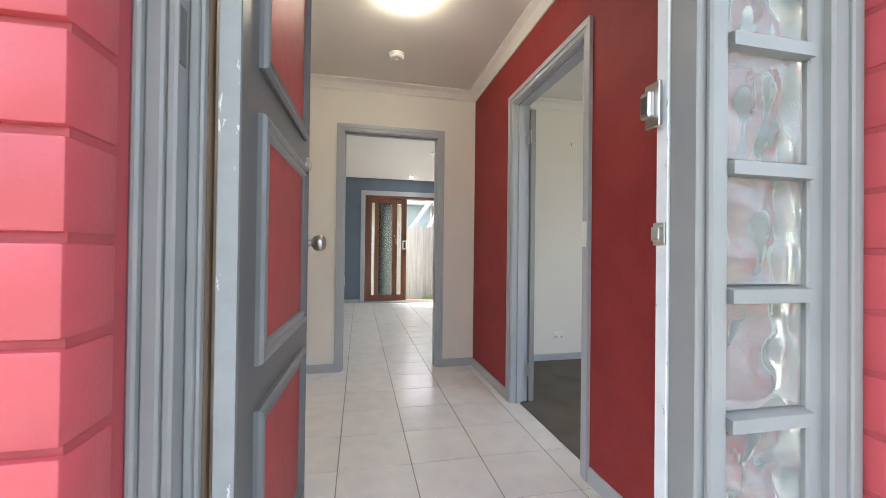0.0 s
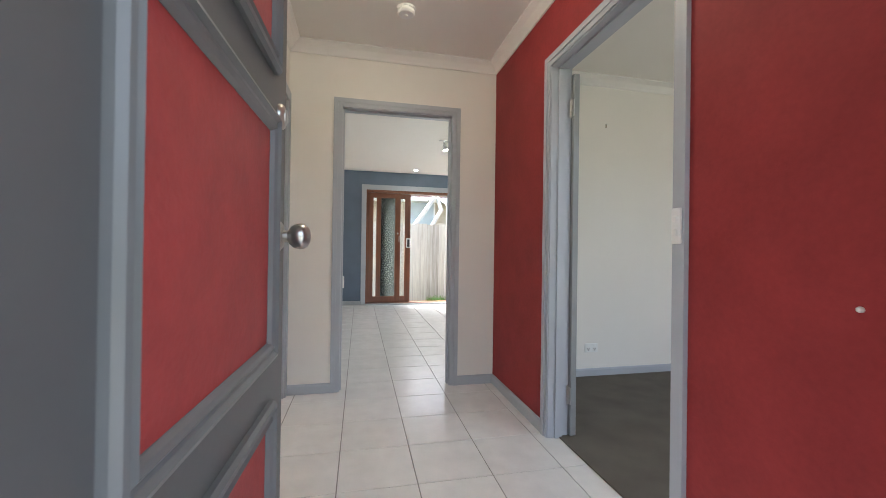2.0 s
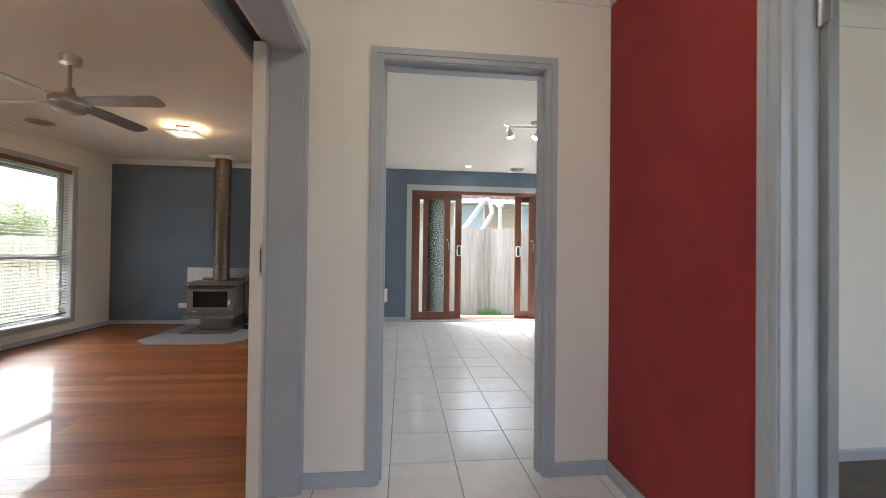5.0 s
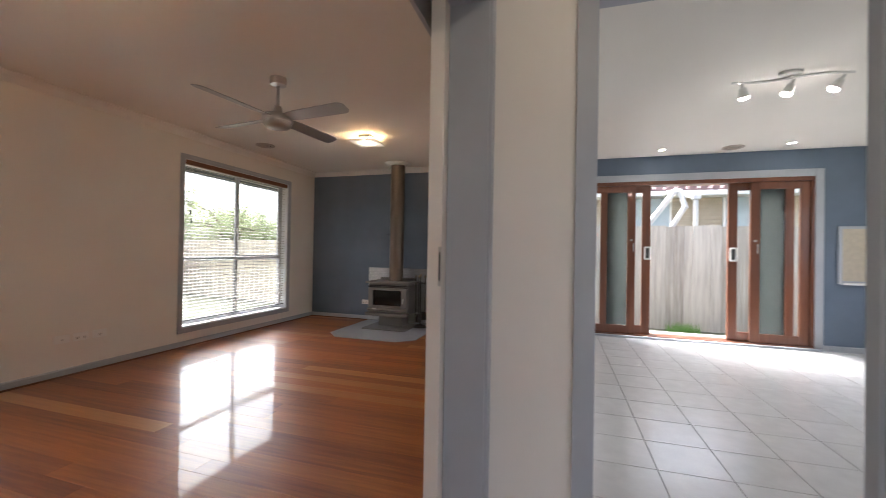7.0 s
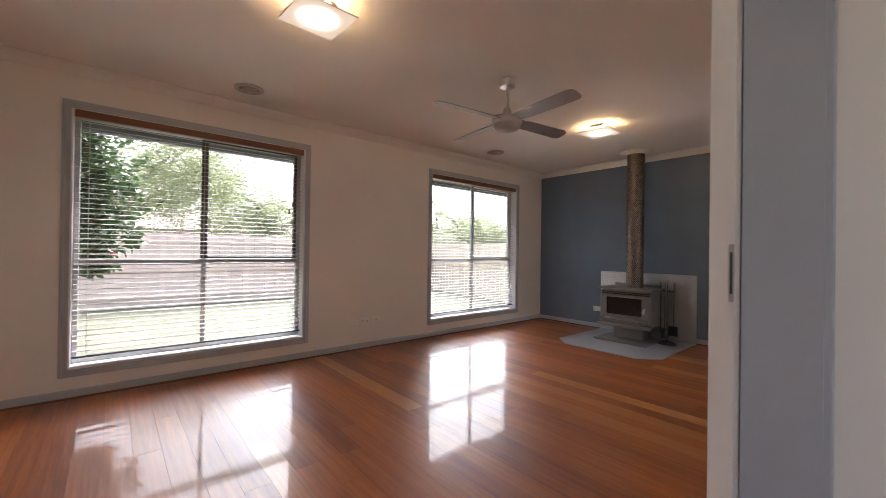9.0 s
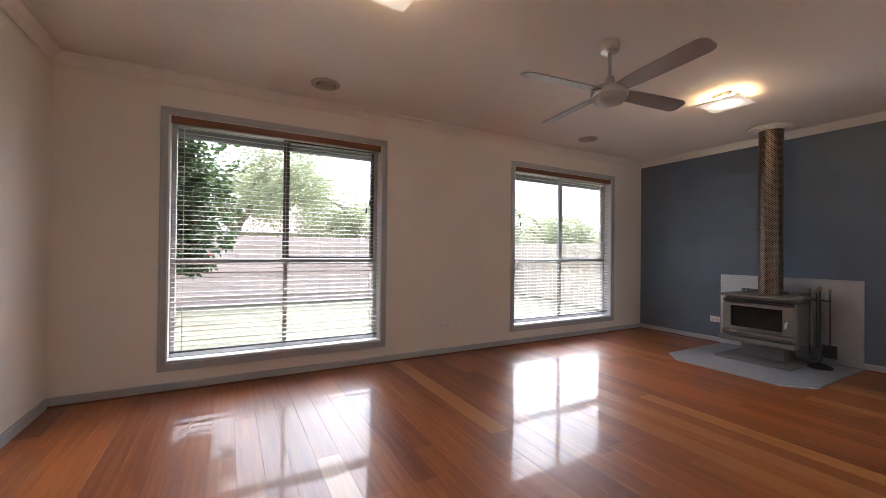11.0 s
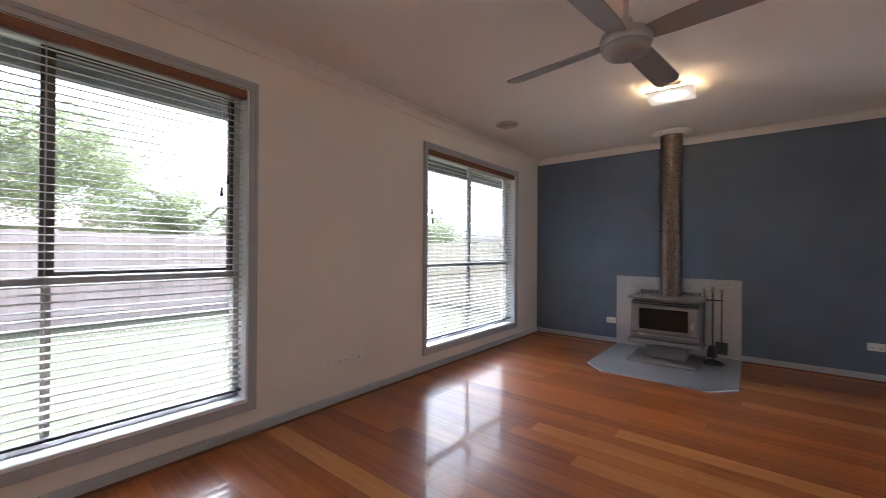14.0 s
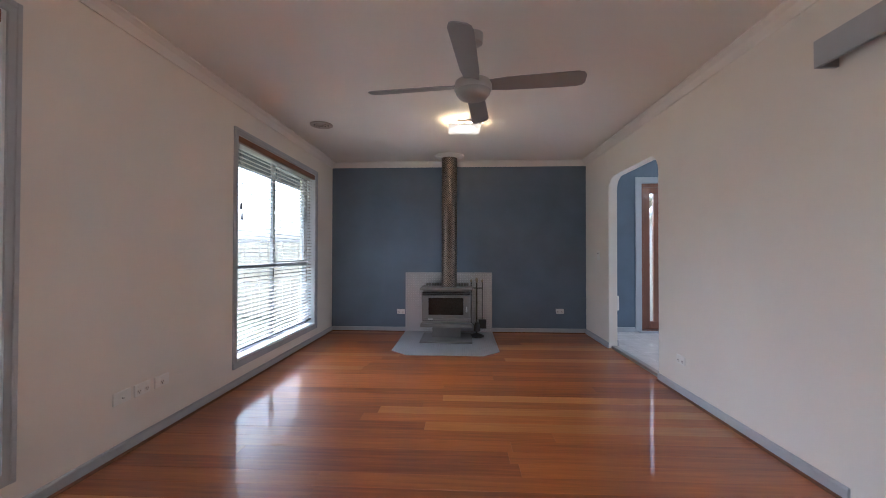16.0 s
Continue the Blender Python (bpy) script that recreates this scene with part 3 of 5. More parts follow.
part("worn_edge", B(0.002, 0.038, -0.0015, 0.002, 0.02, 2.03), CHIPPED, door_1, "worn pale painted hinge edge of the door")


def panel(y0, y1, z0, z1):
    p = part("panel", B(0.036, 0.0425, y0, y1, z0, z1), DOOR_RED, door_1, "glossy red recessed panel")
    bm = bmesh.new()
    w = 0.042
    prof = [(0, 0), (0, 0.010), (0.005, 0.018), (0.012, 0.020), (0.018, 0.012), (0.024, 0.011), (0.031, 0.017), (0.037, 0.012), (w, 0.004), (w, 0)]
    corners = [(y0 - w, z0 - w), (y1 + w, z0 - w), (y1 + w, z1 + w), (y0 - w, z1 + w)]
    inward = [(1, 1), (-1, 1), (-1, -1), (1, -1)]
    rings = [[bm.verts.new((0.04 + h, c[0] + i[0] * o, c[1] + i[1] * o)) for o, h in prof] for c, i in zip(corners, inward)]
    for k in range(4):
        a, b = rings[k], rings[(k + 1) % 4]
        for j in range(len(prof) - 1):
            bm.faces.new((a[j], b[j], b[j + 1], a[j + 1]))
    bmesh.ops.recalc_face_normals(bm, faces=bm.faces)
    part("moulding", bm, MOULD, p, "grey raised bolection moulding")


panel(0.15, 0.628, 0.20, 0.625)
panel(0.15, 0.628, 0.805, 1.265)
panel(0.15, 0.628, 1.445, 1.90)


def on_side(m):
    return m @ Matrix.Rotation(radians(90), 4, "Y")


knob_at = on_side(Matrix.Translation((0.04, 0.728, 1.040)))
bm = lathe(bmesh.new(), [(0.0, 0), (0.036, 0), (0.036, 0.004), (0.030, 0.009), (0.014, 0.012), (0.013, 0.022), (0.020, 0.027), (0.028, 0.036), (0.0315, 0.048), (0.0305, 0.059), (0.025, 0.068), (0.016, 0.073), (0.008, 0.074), (0.006, 0.071), (0, 0.071)], 32, knob_at)
part("door_knob", bm, STEEL, door_1, "round brushed steel door knob on a rose", smooth=True)
bolt_at = on_side(Matrix.Translation((0.04, 0.728, 1.328)))
bm = lathe(bmesh.new(), [(0, 0), (0.030, 0), (0.030, 0.005), (0.026, 0.010), (0.017, 0.012), (0.016, 0.016), (0, 0.017)], 28, bolt_at)
part("deadlock", bm, STEEL, door_1, "round chrome deadlock cylinder", smooth=True)
bm = B(-0.045, 0.0, 0.65, 0.785, 1.28, 1.38, bevel=0.006)
part("lock_case", bm, STEEL, door_1, "metal rim lock case on the inner face")

entry_frame = thing("entry_frame", "worn grey painted timber frame of the front entrance", "door frame", kind="structure")
bm = bmesh.new()
for x0, x1, y0, y1 in ((FO0, 4.025, -7.045, -6.90), (4.025, 4.052, -7.032, -6.90), (4.052, 4.068, -7.022, -6.90), (4.068, 4.086, -6.982, -6.90), (4.086, 4.094, -6.985, -6.962)):
    box(bm, x0, x1, y0, y1, -0.03, 2.10, bevel=0.004)
part("hinge_jamb", bm, FRAME_GREY, entry_frame)
part("weather_strip", B(4.081, 4.0935, -6.961, -6.925, 0.02, 2.06), material("bare_brown_timber", (0.22, 0.15, 0.10), 0.7, vary=0.2, scale=15), entry_frame, "bare brown timber strip in the rebate")
bm = bmesh.new()
for z in (0.30, 1.32):
    box(bm, 4.058, 4.0695, -7.018, -6.99, z, z + 0.10, bevel=0.002)
part("old_strike_patch", bm, DOOR_GREY, entry_frame, "old cut-out for a strike plate")
bm = bmesh.new()
box(bm, 5.022, 5.099, -7.085, -7.012, -0.03, 2.10, bevel=0.004)
box(bm, 5.039, 5.079, -7.10, -7.084, -0.03, 2.10, bevel=0.005)
part("latch_jamb", bm, FRAME_GREY, entry_frame)
part("rebate", B(5.019, 5.099, -7.012, -6.978, 0, 2.10, bevel=0.002), CHIPPED_WHITE, entry_frame, "chipped white painted rebate")
bm = bmesh.new()
box(bm, 5.309, 5.364, -7.085, -6.955, -0.03, 2.10, bevel=0.004)
box(bm, 5.349, FO1, -7.105, -6.93, -0.03, 2.10, bevel=0.006)
box(bm, 5.389, 5.414, -7.115, -7.10, -0.03, 2.10, bevel=0.004)
part("outer_jamb", bm, FRAME_GREY, entry_frame)
part("head", B(FO0, FO1, -7.10, -6.93, 2.10, FZ, bevel=0.003), FRAME_GREY, entry_frame)
part("threshold", B(FO0, FO1, -7.12, -6.90, -0.035, 0.010, bevel=0.004), ALU, entry_frame, "worn metal threshold strip")
GP, GZ0 = 0.262, 0.145
BARS = [GZ0 + GP * k for k in range(-0, 9)]
for z in BARS[:8]:
    bm = bmesh.new()
    extrude_profile(bm, [(0, -0.016), (0, 0.012), (0.06, 0.020), (0.13, 0.020), (0.13, -0.016)], (5.098, -7.098, z), (5.31, -7.098, z))
    part("glazing_bar", bm, FRAME_GREY, entry_frame)
# wavy glass blocks between the bars
for k, z in enumerate(BARS[:7]):
    bm = bmesh.new()
    nx, nz = 14, 14
    x0, x1, z0, z1 = 5.1, 5.308, z + 0.021, z + GP - 0.017
    for side, yy in ((-1, -7.072), (1, -6.965)):
        grid = [[None] * (nz + 1) for _ in range(nx + 1)]
        for i in range(nx + 1):
            for j in range(nz + 1):
                u, v = i / nx, j / nz
                edge = min(u, 1 - u, v, 1 - v)
                wave = 0.026 * noise.noise((u * 4.2 + 3.1 * side + k, v * 3.4 + 5.7, 0.7 + side)) * min(1, edge * 6)
                grid[i][j] = bm.verts.new((x0 + (x1 - x0) * u, yy + wave, z0 + (z1 - z0) * v))
        for i in range(nx):
            for j in range(nz):
                bm.faces.new((grid[i][j], grid[i + 1][j], grid[i + 1][j + 1], grid[i][j + 1]))
    bmesh.ops.bridge_loops(bm, edges=[e for e in bm.edges if e.is_boundary])
    bmesh.ops.recalc_face_normals(bm, faces=bm.faces)
    pane = part("glass_block", bm, GLASS_BLOCK, entry_frame, "wavy clear glass block", smooth=True)
    pane.visible_shadow = False

# strike box and latch plate on the white rebate
strike = thing("rim_strike", "chrome rim lock strike box on the door jamb", "lock strike")
part("plate", B(4.998, 5.007, -7.01, -6.965, 1.295, 1.395, bevel=0.002), STEEL, strike)
part("keep", B(4.982, 4.998, -6.998, -6.968, 1.315, 1.375, bevel=0.004), STEEL, strike)
part("slot", B(4.9805, 4.9825, -6.992, -6.974, 1.327, 1.363), DARK_PLASTIC, strike)
latch = thing("latch_strike", "small steel latch plate on the door jamb", "latch plate")
part("plate", B(5.014, 5.019, -7.01, -6.975, 1.033, 1.083, bevel=0.001), STEEL, latch)
part("lip", B(5.002, 5.014, -7.006, -6.982, 1.043, 1.073, bevel=0.002), STEEL, latch)


# ---- windows and blinds ----
PALE_ALU = material("pale_aluminium", (0.50, 0.50, 0.50), 0.4, metal=0.3, vary=0.06)


def window(name, y0, y1, sash):
    z0, z1 = WZ
    w = thing(name, "tall sliding window in a pale aluminium frame with a grey casing", "window", kind="structure")
    bm = bmesh.new()
    for a, b, c, d in ((y0 - 0.05, y0, z0 - 0.055, z1 + 0.055), (y1, y1 + 0.05, z0 - 0.055, z1 + 0.055), (y0, y1, z1, z1 + 0.0555), (y0, y1, z0 - 0.055, z0)):
        box(bm, 0.0, 0.014, a, b, c, d)
    for a, b, c, d in ((y0 - 0.05, y0 - 0.028, z0 - 0.055, z1 + 0.055), (y1 + 0.028, y1 + 0.05, z0 - 0.055, z1 + 0.055), (y0 - 0.028, y1 + 0.028, z1 + 0.028, z1 + 0.055)):
        box(bm, 0.014, 0.021, a, b, c, d, bevel=0.003)
    part("casing", bm, GREY, w)
    bm = bmesh.new()
    for a, b, c, d in ((y0 - 0.001, y0 + 0.012, z0, z1), (y1 - 0.012, y1 + 0.001, z0, z1), (y0 + 0.012, y1 - 0.012, z1 - 0.012, z1 + 0.001)):
        box(bm, -0.16, 0.003, a, b, c, d)
    part("reveal", bm, WHITE_ALU, w)
    part("window_sill", B(-0.16, 0.008, y0 + 0.002, y1 - 0.002, z0 - 0.002, z0 + 0.02, bevel=0.004), WHITE_ALU, w, "pale painted timber sill")
    fy0, fy1, fz0, fz1 = y0 + 0.012, y1 - 0.012, z0 + 0.02, z1 - 0.012
    mid, tr = (fy0 + fy1) / 2, 0.975
    bm = bmesh.new()
    for a, b, c, d in ((fy0, fy0 + 0.035, fz0, fz1), (fy1 - 0.035, fy1, fz0, fz1), (fy0 + 0.035, fy1 - 0.035, fz0, fz0 + 0.035), (fy0 + 0.035, fy1 - 0.035, fz1 - 0.035, fz1)):
        box(bm, -0.155, -0.10, a, b, c, d, bevel=0.003)
    part("window_frame", bm, PALE_ALU, w)
    part("transom", B(-0.155, -0.10, fy0 + 0.035, fy1 - 0.035, tr - 0.022, tr + 0.022, bevel=0.003), ALU, w, "grey-brown aluminium transom")
    bm = B(-0.148, -0.112, mid - 0.016, mid + 0.016, fz0 + 0.035, tr - 0.022)
    part("lower_mullion", bm, ALU, w)
    bm = bmesh.new()
    for a, b, c, d in ((mid - 0.026, mid + 0.026, tr + 0.022, fz1 - 0.035), (fy1 - 0.065, fy1 - 0.035, tr + 0.022, fz1 - 0.035), (mid + 0.026, fy1 - 0.065, tr + 0.022, tr + 0.05), (mid + 0.026, fy1 - 0.065, fz1 - 0.06, fz1 - 0.035)):
        box(bm, -0.140, -0.108, a, b, c, d, bevel=0.002)
    part("sliding_sash", bm, sash, w, "aluminium sliding sash")
    for a, b, c, d in ((fy0 + 0.03, mid, fz0 + 0.03, tr), (mid, fy1 - 0.03, fz0 + 0.03, tr), (fy0 + 0.03, mid, tr, fz1 - 0.03), (mid, fy1 - 0.04, tr, fz1 - 0.03)):
        pane = part("pane", B(-0.130, -0.126, a, b, c, d), GLASS, w)
        pane.visible_shadow = False
    return w


def blind(y0, y1, label, cords):
    bl = thing("venetian_blind", label, "blind", "venetian blinds")
    part("valance", B(-0.030, 0.004, y0 + 0.016, y1 - 0.016, WZ[1] - 0.058, WZ[1] - 0.002, bevel=0.003), CEDAR, bl, "red-brown timber valance")
    part("headrail", B(-0.085, -0.032, y0 + 0.02, y1 - 0.02, WZ[1] - 0.055, WZ[1] - 0.006), SLAT, bl)
    part("bottom_rail", B(-0.072, -0.034, y0 + 0.02, y1 - 0.02, WZ[0] + 0.068, WZ[0] + 0.082, bevel=0.003), DARK_PLASTIC, bl, "dark bottom rail")
    n, lo, hi = 46, WZ[0] + 0.12, WZ[1] - 0.08
    bm = bmesh.new()
    half, tilt = 0.0165, 0.15
    prof = []
    for s in (-1, -0.5, 0, 0.5, 1):
        prof.append((s * half, 0.0025 * (1 - s * s) + s * half * tilt + 0.0012))
    for s in (1, 0.5, 0, -0.5, -1):
        prof.append((s * half, 0.0025 * (1 - s * s) + s * half * tilt - 0.0012))
    extrude_profile(bm, prof, (-0.053, y0 + 0.022, 0), (-0.053, y1 - 0.022, 0))
    me = mesh_of("slat", bm, SLAT)
    for k in range(n):
        z = lo + (hi - lo) * k / (n - 1)
        piece("slat", me, bl, pose(0, 0, z, 0, 0, 0.05 * math.sin(k * 2.3)))
    for y in (y0 + 0.10, (y0 + y1) / 2 - 0.012, y1 - 0.10):
        for x in (-0.071, -0.035):
            part("ladder_cord", cyl(bmesh.new(), (x, y, WZ[0] + 0.07), (x, y, WZ[1] - 0.05), 0.0014, n=6), SLAT, bl)
    for y, z in cords:
        cord = part("pull_cord", cyl(bmesh.new(), (-0.022, y, z + 0.05), (-0.022, y, WZ[1] - 0.055), 0.0012, n=6), SLAT, bl)
        part("cord_toggle", cyl(bmesh.new(), (-0.022, y, z), (-0.022, y, z + 0.055), 0.011, 0.006, n=10), DARK_PLASTIC, cord, "small dark cord toggle")
    return bl


window("window_1", *W1, BRONZE)
window("window_2", *W2, PALE_ALU)
blind(*W1, "pale timber venetian blind with open slats at the wide window", ((W1[1] - 0.115, 1.53), (W1[1] - 0.150, 1.455)))
blind(*W2, "pale timber venetian blind with open slats beside the stove", ((W2[0] + 0.105, 1.50), (W2[0] + 0.120, 1.405)))

# ---- kitchen sliding doors ----
sliders = thing("window_3", "red-brown timber sliding glass doors, open in the middle", "sliding door", kind="structure")
bm = bmesh.new()
for a, b, c, d in ((SX0 - 0.085, SX0, 0, SZ + 0.09), (SX1, SX1 + 0.085, 0, SZ + 0.09), (SX0, SX1, SZ, SZ + 0.09)):
    box(bm, a, b, -0.018, -0.0005, c, d, bevel=0.003)
part("casing", bm, GREY, sliders, "grey painted casing")
bm = bmesh.new()
for a, b, c, d in ((SX0 - 0.002, SX0 + 0.03, 0, SZ), (SX1 - 0.03, SX1 + 0.002, 0, SZ), (SX0 + 0.03, SX1 - 0.03, SZ - 0.05, SZ + 0.002)):
    box(bm, a, b, -0.004, 0.19, c, d, bevel=0.002)
part("door_frame", bm, DOOR_TIMBER, sliders)
bm = B(SX0, SX1, -0.03, 0.20, -0.003, 0.035, bevel=0.004)
part("door_sill", bm, DOOR_TIMBER, sliders)
part("floor_track", B(SX0 - 0.06, SX1 + 0.06, -0.085, -0.031, 0.002, 0.028, bevel=0.003), GREY, sliders, "grey metal track along the sill")


def glazed_leaf(x0, x1, y, stiles, glass, label):
    leaf = part("door_leaf", box(box(box(box(bmesh.new(), x0, x0 + stiles[0], y - 0.02, y + 0.02, 0.036, SZ - 0.05, bevel=0.003), x1 - stiles[1], x1, y - 0.02, y + 0.02, 0.036, SZ - 0.05, bevel=0.003),
                x0 + stiles[0], x1 - stiles[1], y - 0.02, y + 0.02, 0.036, 0.15, bevel=0.003), x0 + stiles[0], x1 - stiles[1], y - 0.02, y + 0.02, SZ - 0.14, SZ - 0.05, bevel=0.003), DOOR_TIMBER, sliders, label)
    g = part("pane", B(x0 + stiles[0] - 0.01, x1 - stiles[1] + 0.01, y - 0.003, y + 0.003, 0.14, SZ - 0.13), glass, leaf)
    g.visible_shadow = False
    return leaf


a = glazed_leaf(SX0 + 0.03, 5.105, 0.045, (0.10, 0.10), GLASS, "fixed timber framed glass leaf")
part("inner_stile", B(4.66, 4.745, 0.026, 0.064, 0.15, SZ - 0.14), DOOR_TIMBER, a)
b = glazed_leaf(4.69, 5.30, 0.10, (0.10, 0.105), GLASS, "sliding timber framed glass leaf")
c = glazed_leaf(6.43, SX1 - 0.03, 0.045, (0.10, 0.10), GLASS, "fixed timber framed glass leaf")
part("inner_stile", B(6.80, 6.885, 0.026, 0.064, 0.15, SZ - 0.14), DOOR_TIMBER, c)
d = glazed_leaf(6.205, 6.83, 0.10, (0.105, 0.10), GLASS, "sliding timber framed glass leaf")
for leaf, xs in ((a, (4.745, 5.005)), (c, (6.53, 6.80))):
    g = part("obscure_pane", B(*xs, 0.047, 0.053, 0.15, SZ - 0.14), OBSCURE, leaf, "milky patterned glass")
    g.visible_shadow = False
for leaf, x in ((b, 5.262), (d, 6.262)):
    bm = bmesh.new()
    for s in (-1, 1):
        box(bm, x + s * 0.032 - 0.010, x + s * 0.032 + 0.010, 0.056, 0.08, 1.065, 1.225, bevel=0.006, segments=2)
    for z in (1.065, 1.225):
        box(bm, x - 0.036, x + 0.036, 0.058, 0.08, z - 0.010, z + 0.010, bevel=0.006, segments=2)
    handle = part("pull_handle", bm, PLASTIC, leaf, "white boxy recessed pull handle")
    part("recess", B(x - 0.023, x + 0.023, 0.074, 0.079, 1.074, 1.216), DARK_PLASTIC, handle, "dark handle recess")
for leaf, x in ((a, 5.055), (c, 6.48)):
    part("bolt", cyl(bmesh.new(), (x, 0.016, 1.32), (x, 0.026, 1.32), 0.016, n=14), STEEL, leaf)
    part("latch_lever", B(x + 0.02, x + 0.032, 0.012, 0.026, 1.16, 1.28, bevel=0.003), STEEL, leaf)


# ---- lamps, fan and ceiling fittings ----
GLOW_HALL = glow_material("warm_glass_glow", (1.0, 0.85, 0.64), HALL_LAMP)
GLOW_PLATE = plate_glow_material("warm_frosted_glow", (1.0, 0.80, 0.54), PLATE_LAMP)
GLOW_BULB = glow_material("warm_bulb_glow", (1.0, 0.64, 0.30), BULB_LAMP)
FROST = material("frosted_glass_edge", (0.75, 0.74, 0.68), 0.3, vary=0.02)
GLOW_SPOT = glow_material("white_spot_glow", (1.0, 0.93, 0.82), SPOT_LAMP)

hall_lamp = thing("ceiling_light", "round frosted glass hall ceiling light, switched on", "ceiling light", at=pose(4.602, -5.60, H))
part("base", lathe(bmesh.new(), [(0, 0), (0.092, 0), (0.092, -0.012), (0.07, -0.016), (0, -0.016)], 32), PLASTIC, hall_lamp, smooth=True)
part("diffuser", lathe(bmesh.new(), [(0.072, -0.012), (0.080, -0.026), (0.075, -0.048), (0.055, -0.068), (0.028, -0.076), (0, -0.078)], 32), GLOW_HALL, hall_lamp, "glowing opal glass bowl", smooth=True)


def plate_lamp(x, y, w, d, turn):
    lamp = thing("ceiling_light", "square frosted glass ceiling light with clips, switched on", "ceiling light", "square ceiling lights", at=pose(x, y, H, 0, 0, turn))
    part("base", B(-0.075, 0.075, -0.075, 0.075, -0.03, 0, bevel=0.004), STEEL, lamp)
    bm = B(-w / 2, w / 2, -d / 2, d / 2, -0.082, -0.074, bevel=0.003)
    for f in bm.faces:
        f.material_index = 1 if f.normal.z > 0.5 or max(abs(f.calc_center_median().x) - w / 2, abs(f.calc_center_median().y) - d / 2) > -0.004 else 0
    part("glass_plate", bm, [GLOW_PLATE, FROST], lamp, "frosted glass plate")
    for sx in (-0.05, 0.05):
        part("bulb", lathe(bmesh.new(), [(0, -0.066), (0.016, -0.060), (0.022, -0.048), (0.016, -0.036), (0.01, -0.03), (0, -0.03)], 16, Matrix.Translation((sx, 0, 0))), GLOW_BULB, lamp, "glowing bulb", smooth=True)
        part("clip", cyl(bmesh.new(), (0, sx * 1.2, -0.088), (0, sx * 1.2, -0.03), 0.006, n=10), CHROME, lamp)
    return lamp


plate_lamp(1.910, -4.785, 0.32, 0.32, 3)
plate_lamp(1.945, -1.740, 0.32, 0.32, 3)

fan = thing("ceiling_fan", "silver four-blade ceiling fan at rest", "ceiling fan", at=pose(1.99, -3.285, H))
part("canopy", lathe(bmesh.new(), [(0, 0), (0.062, 0), (0.064, -0.03), (0.058, -0.055), (0.03, -0.062), (0.014, -0.064)], 28), STEEL, fan, smooth=True)
part("down_rod", cyl(bmesh.new(), (0, 0, -0.05), (0, 0, -0.26), 0.012, n=16), STEEL, fan)
part("collar", lathe(bmesh.new(), [(0.013, -0.215), (0.026, -0.22), (0.034, -0.25), (0.036, -0.29), (0.0, -0.29)], 24), STEEL, fan, "bronze-toned collar", smooth=True)
part("motor", lathe(bmesh.new(), [(0, -0.28), (0.07, -0.283), (0.108, -0.295), (0.115, -0.313), (0.115, -0.340), (0.108, -0.350)], 36), STEEL, fan, smooth=True)
part("cover", lathe(bmesh.new(), [(0.106, -0.349), (0.104, -0.365), (0.085, -0.388), (0.05, -0.400), (0, -0.403)], 36), SATIN, fan, "domed satin silver cover", smooth=True)
for k in range(4):
    bm = bmesh.new()
    prof = [(0.10, -0.045), (0.20, -0.058), (0.45, -0.062), (0.61, -0.064), (0.645, -0.052), (0.66, -0.03), (0.66, 0.035), (0.645, 0.055), (0.61, 0.064), (0.45, 0.062), (0.20, 0.056), (0.10, 0.045)]
    m = pose(0, 0, -0.315, 0, 0, -7 + 90 * k) @ pose(0, 0, 0, -14, 0, 0)
    up = [bm.verts.new(m @ Vector((x, y, 0.003))) for x, y in prof]
    dn = [bm.verts.new(m @ Vector((x, y, -0.003))) for x, y in prof]
    bm.faces.new(up)
    bm.faces.new(dn[::-1])
    for i in range(len(prof)):
        j = (i + 1) % len(prof)
        bm.faces.new((up[j], up[i], dn[i], dn[j]))
    part("blade", bm, BLADE, fan)

# heating vents
for x, y in ((0.425, -4.765), (0.46, -1.70), (6.12, -0.28)):
    v = thing("ceiling_vent", "round beige plastic ceiling heating vent", "ceiling vent", "ceiling vents", at=pose(x, y, H))
    part("rim", lathe(bmesh.new(), [(0.115, 0), (0.115, -0.008), (0.09, -0.016), (0.078, -0.010), (0.078, 0)], 32), VENT, v, smooth=True)
    for r, z in ((0.066, -0.02), (0.044, -0.026)):
        part("ring", lathe(bmesh.new(), [(r, -0.004), (r, z), (r - 0.012, z), (r - 0.018, -0.004)], 28), VENT, v, smooth=True)
    part("centre", lathe(bmesh.new(), [(0.02, 0), (0.02, -0.028), (0, -0.03)], 20), VENT, v, smooth=True)
    part("throat", lathe(bmesh.new(), [(0.078, -0.002), (0, -0.002)], 28), BRONZE, v)

alarm = thing("smoke_alarm", "round white plastic smoke alarm on the ceiling", "smoke alarm", at=pose(4.612, -4.92, H))
part("base", lathe(bmesh.new(), [(0, 0), (0.055, 0), (0.055, -0.012), (0, -0.012)], 28), PLASTIC, alarm, smooth=True)
part("cover", lathe(bmesh.new(), [(0.05, -0.012), (0.052, -0.03), (0.044, -0.04), (0, -0.042)], 28), PLASTIC, alarm, smooth=True)
part("button", lathe(bmesh.new(), [(0.011, -0.041), (0.010, -0.046), (0, -0.046)], 16), CEIL, alarm)

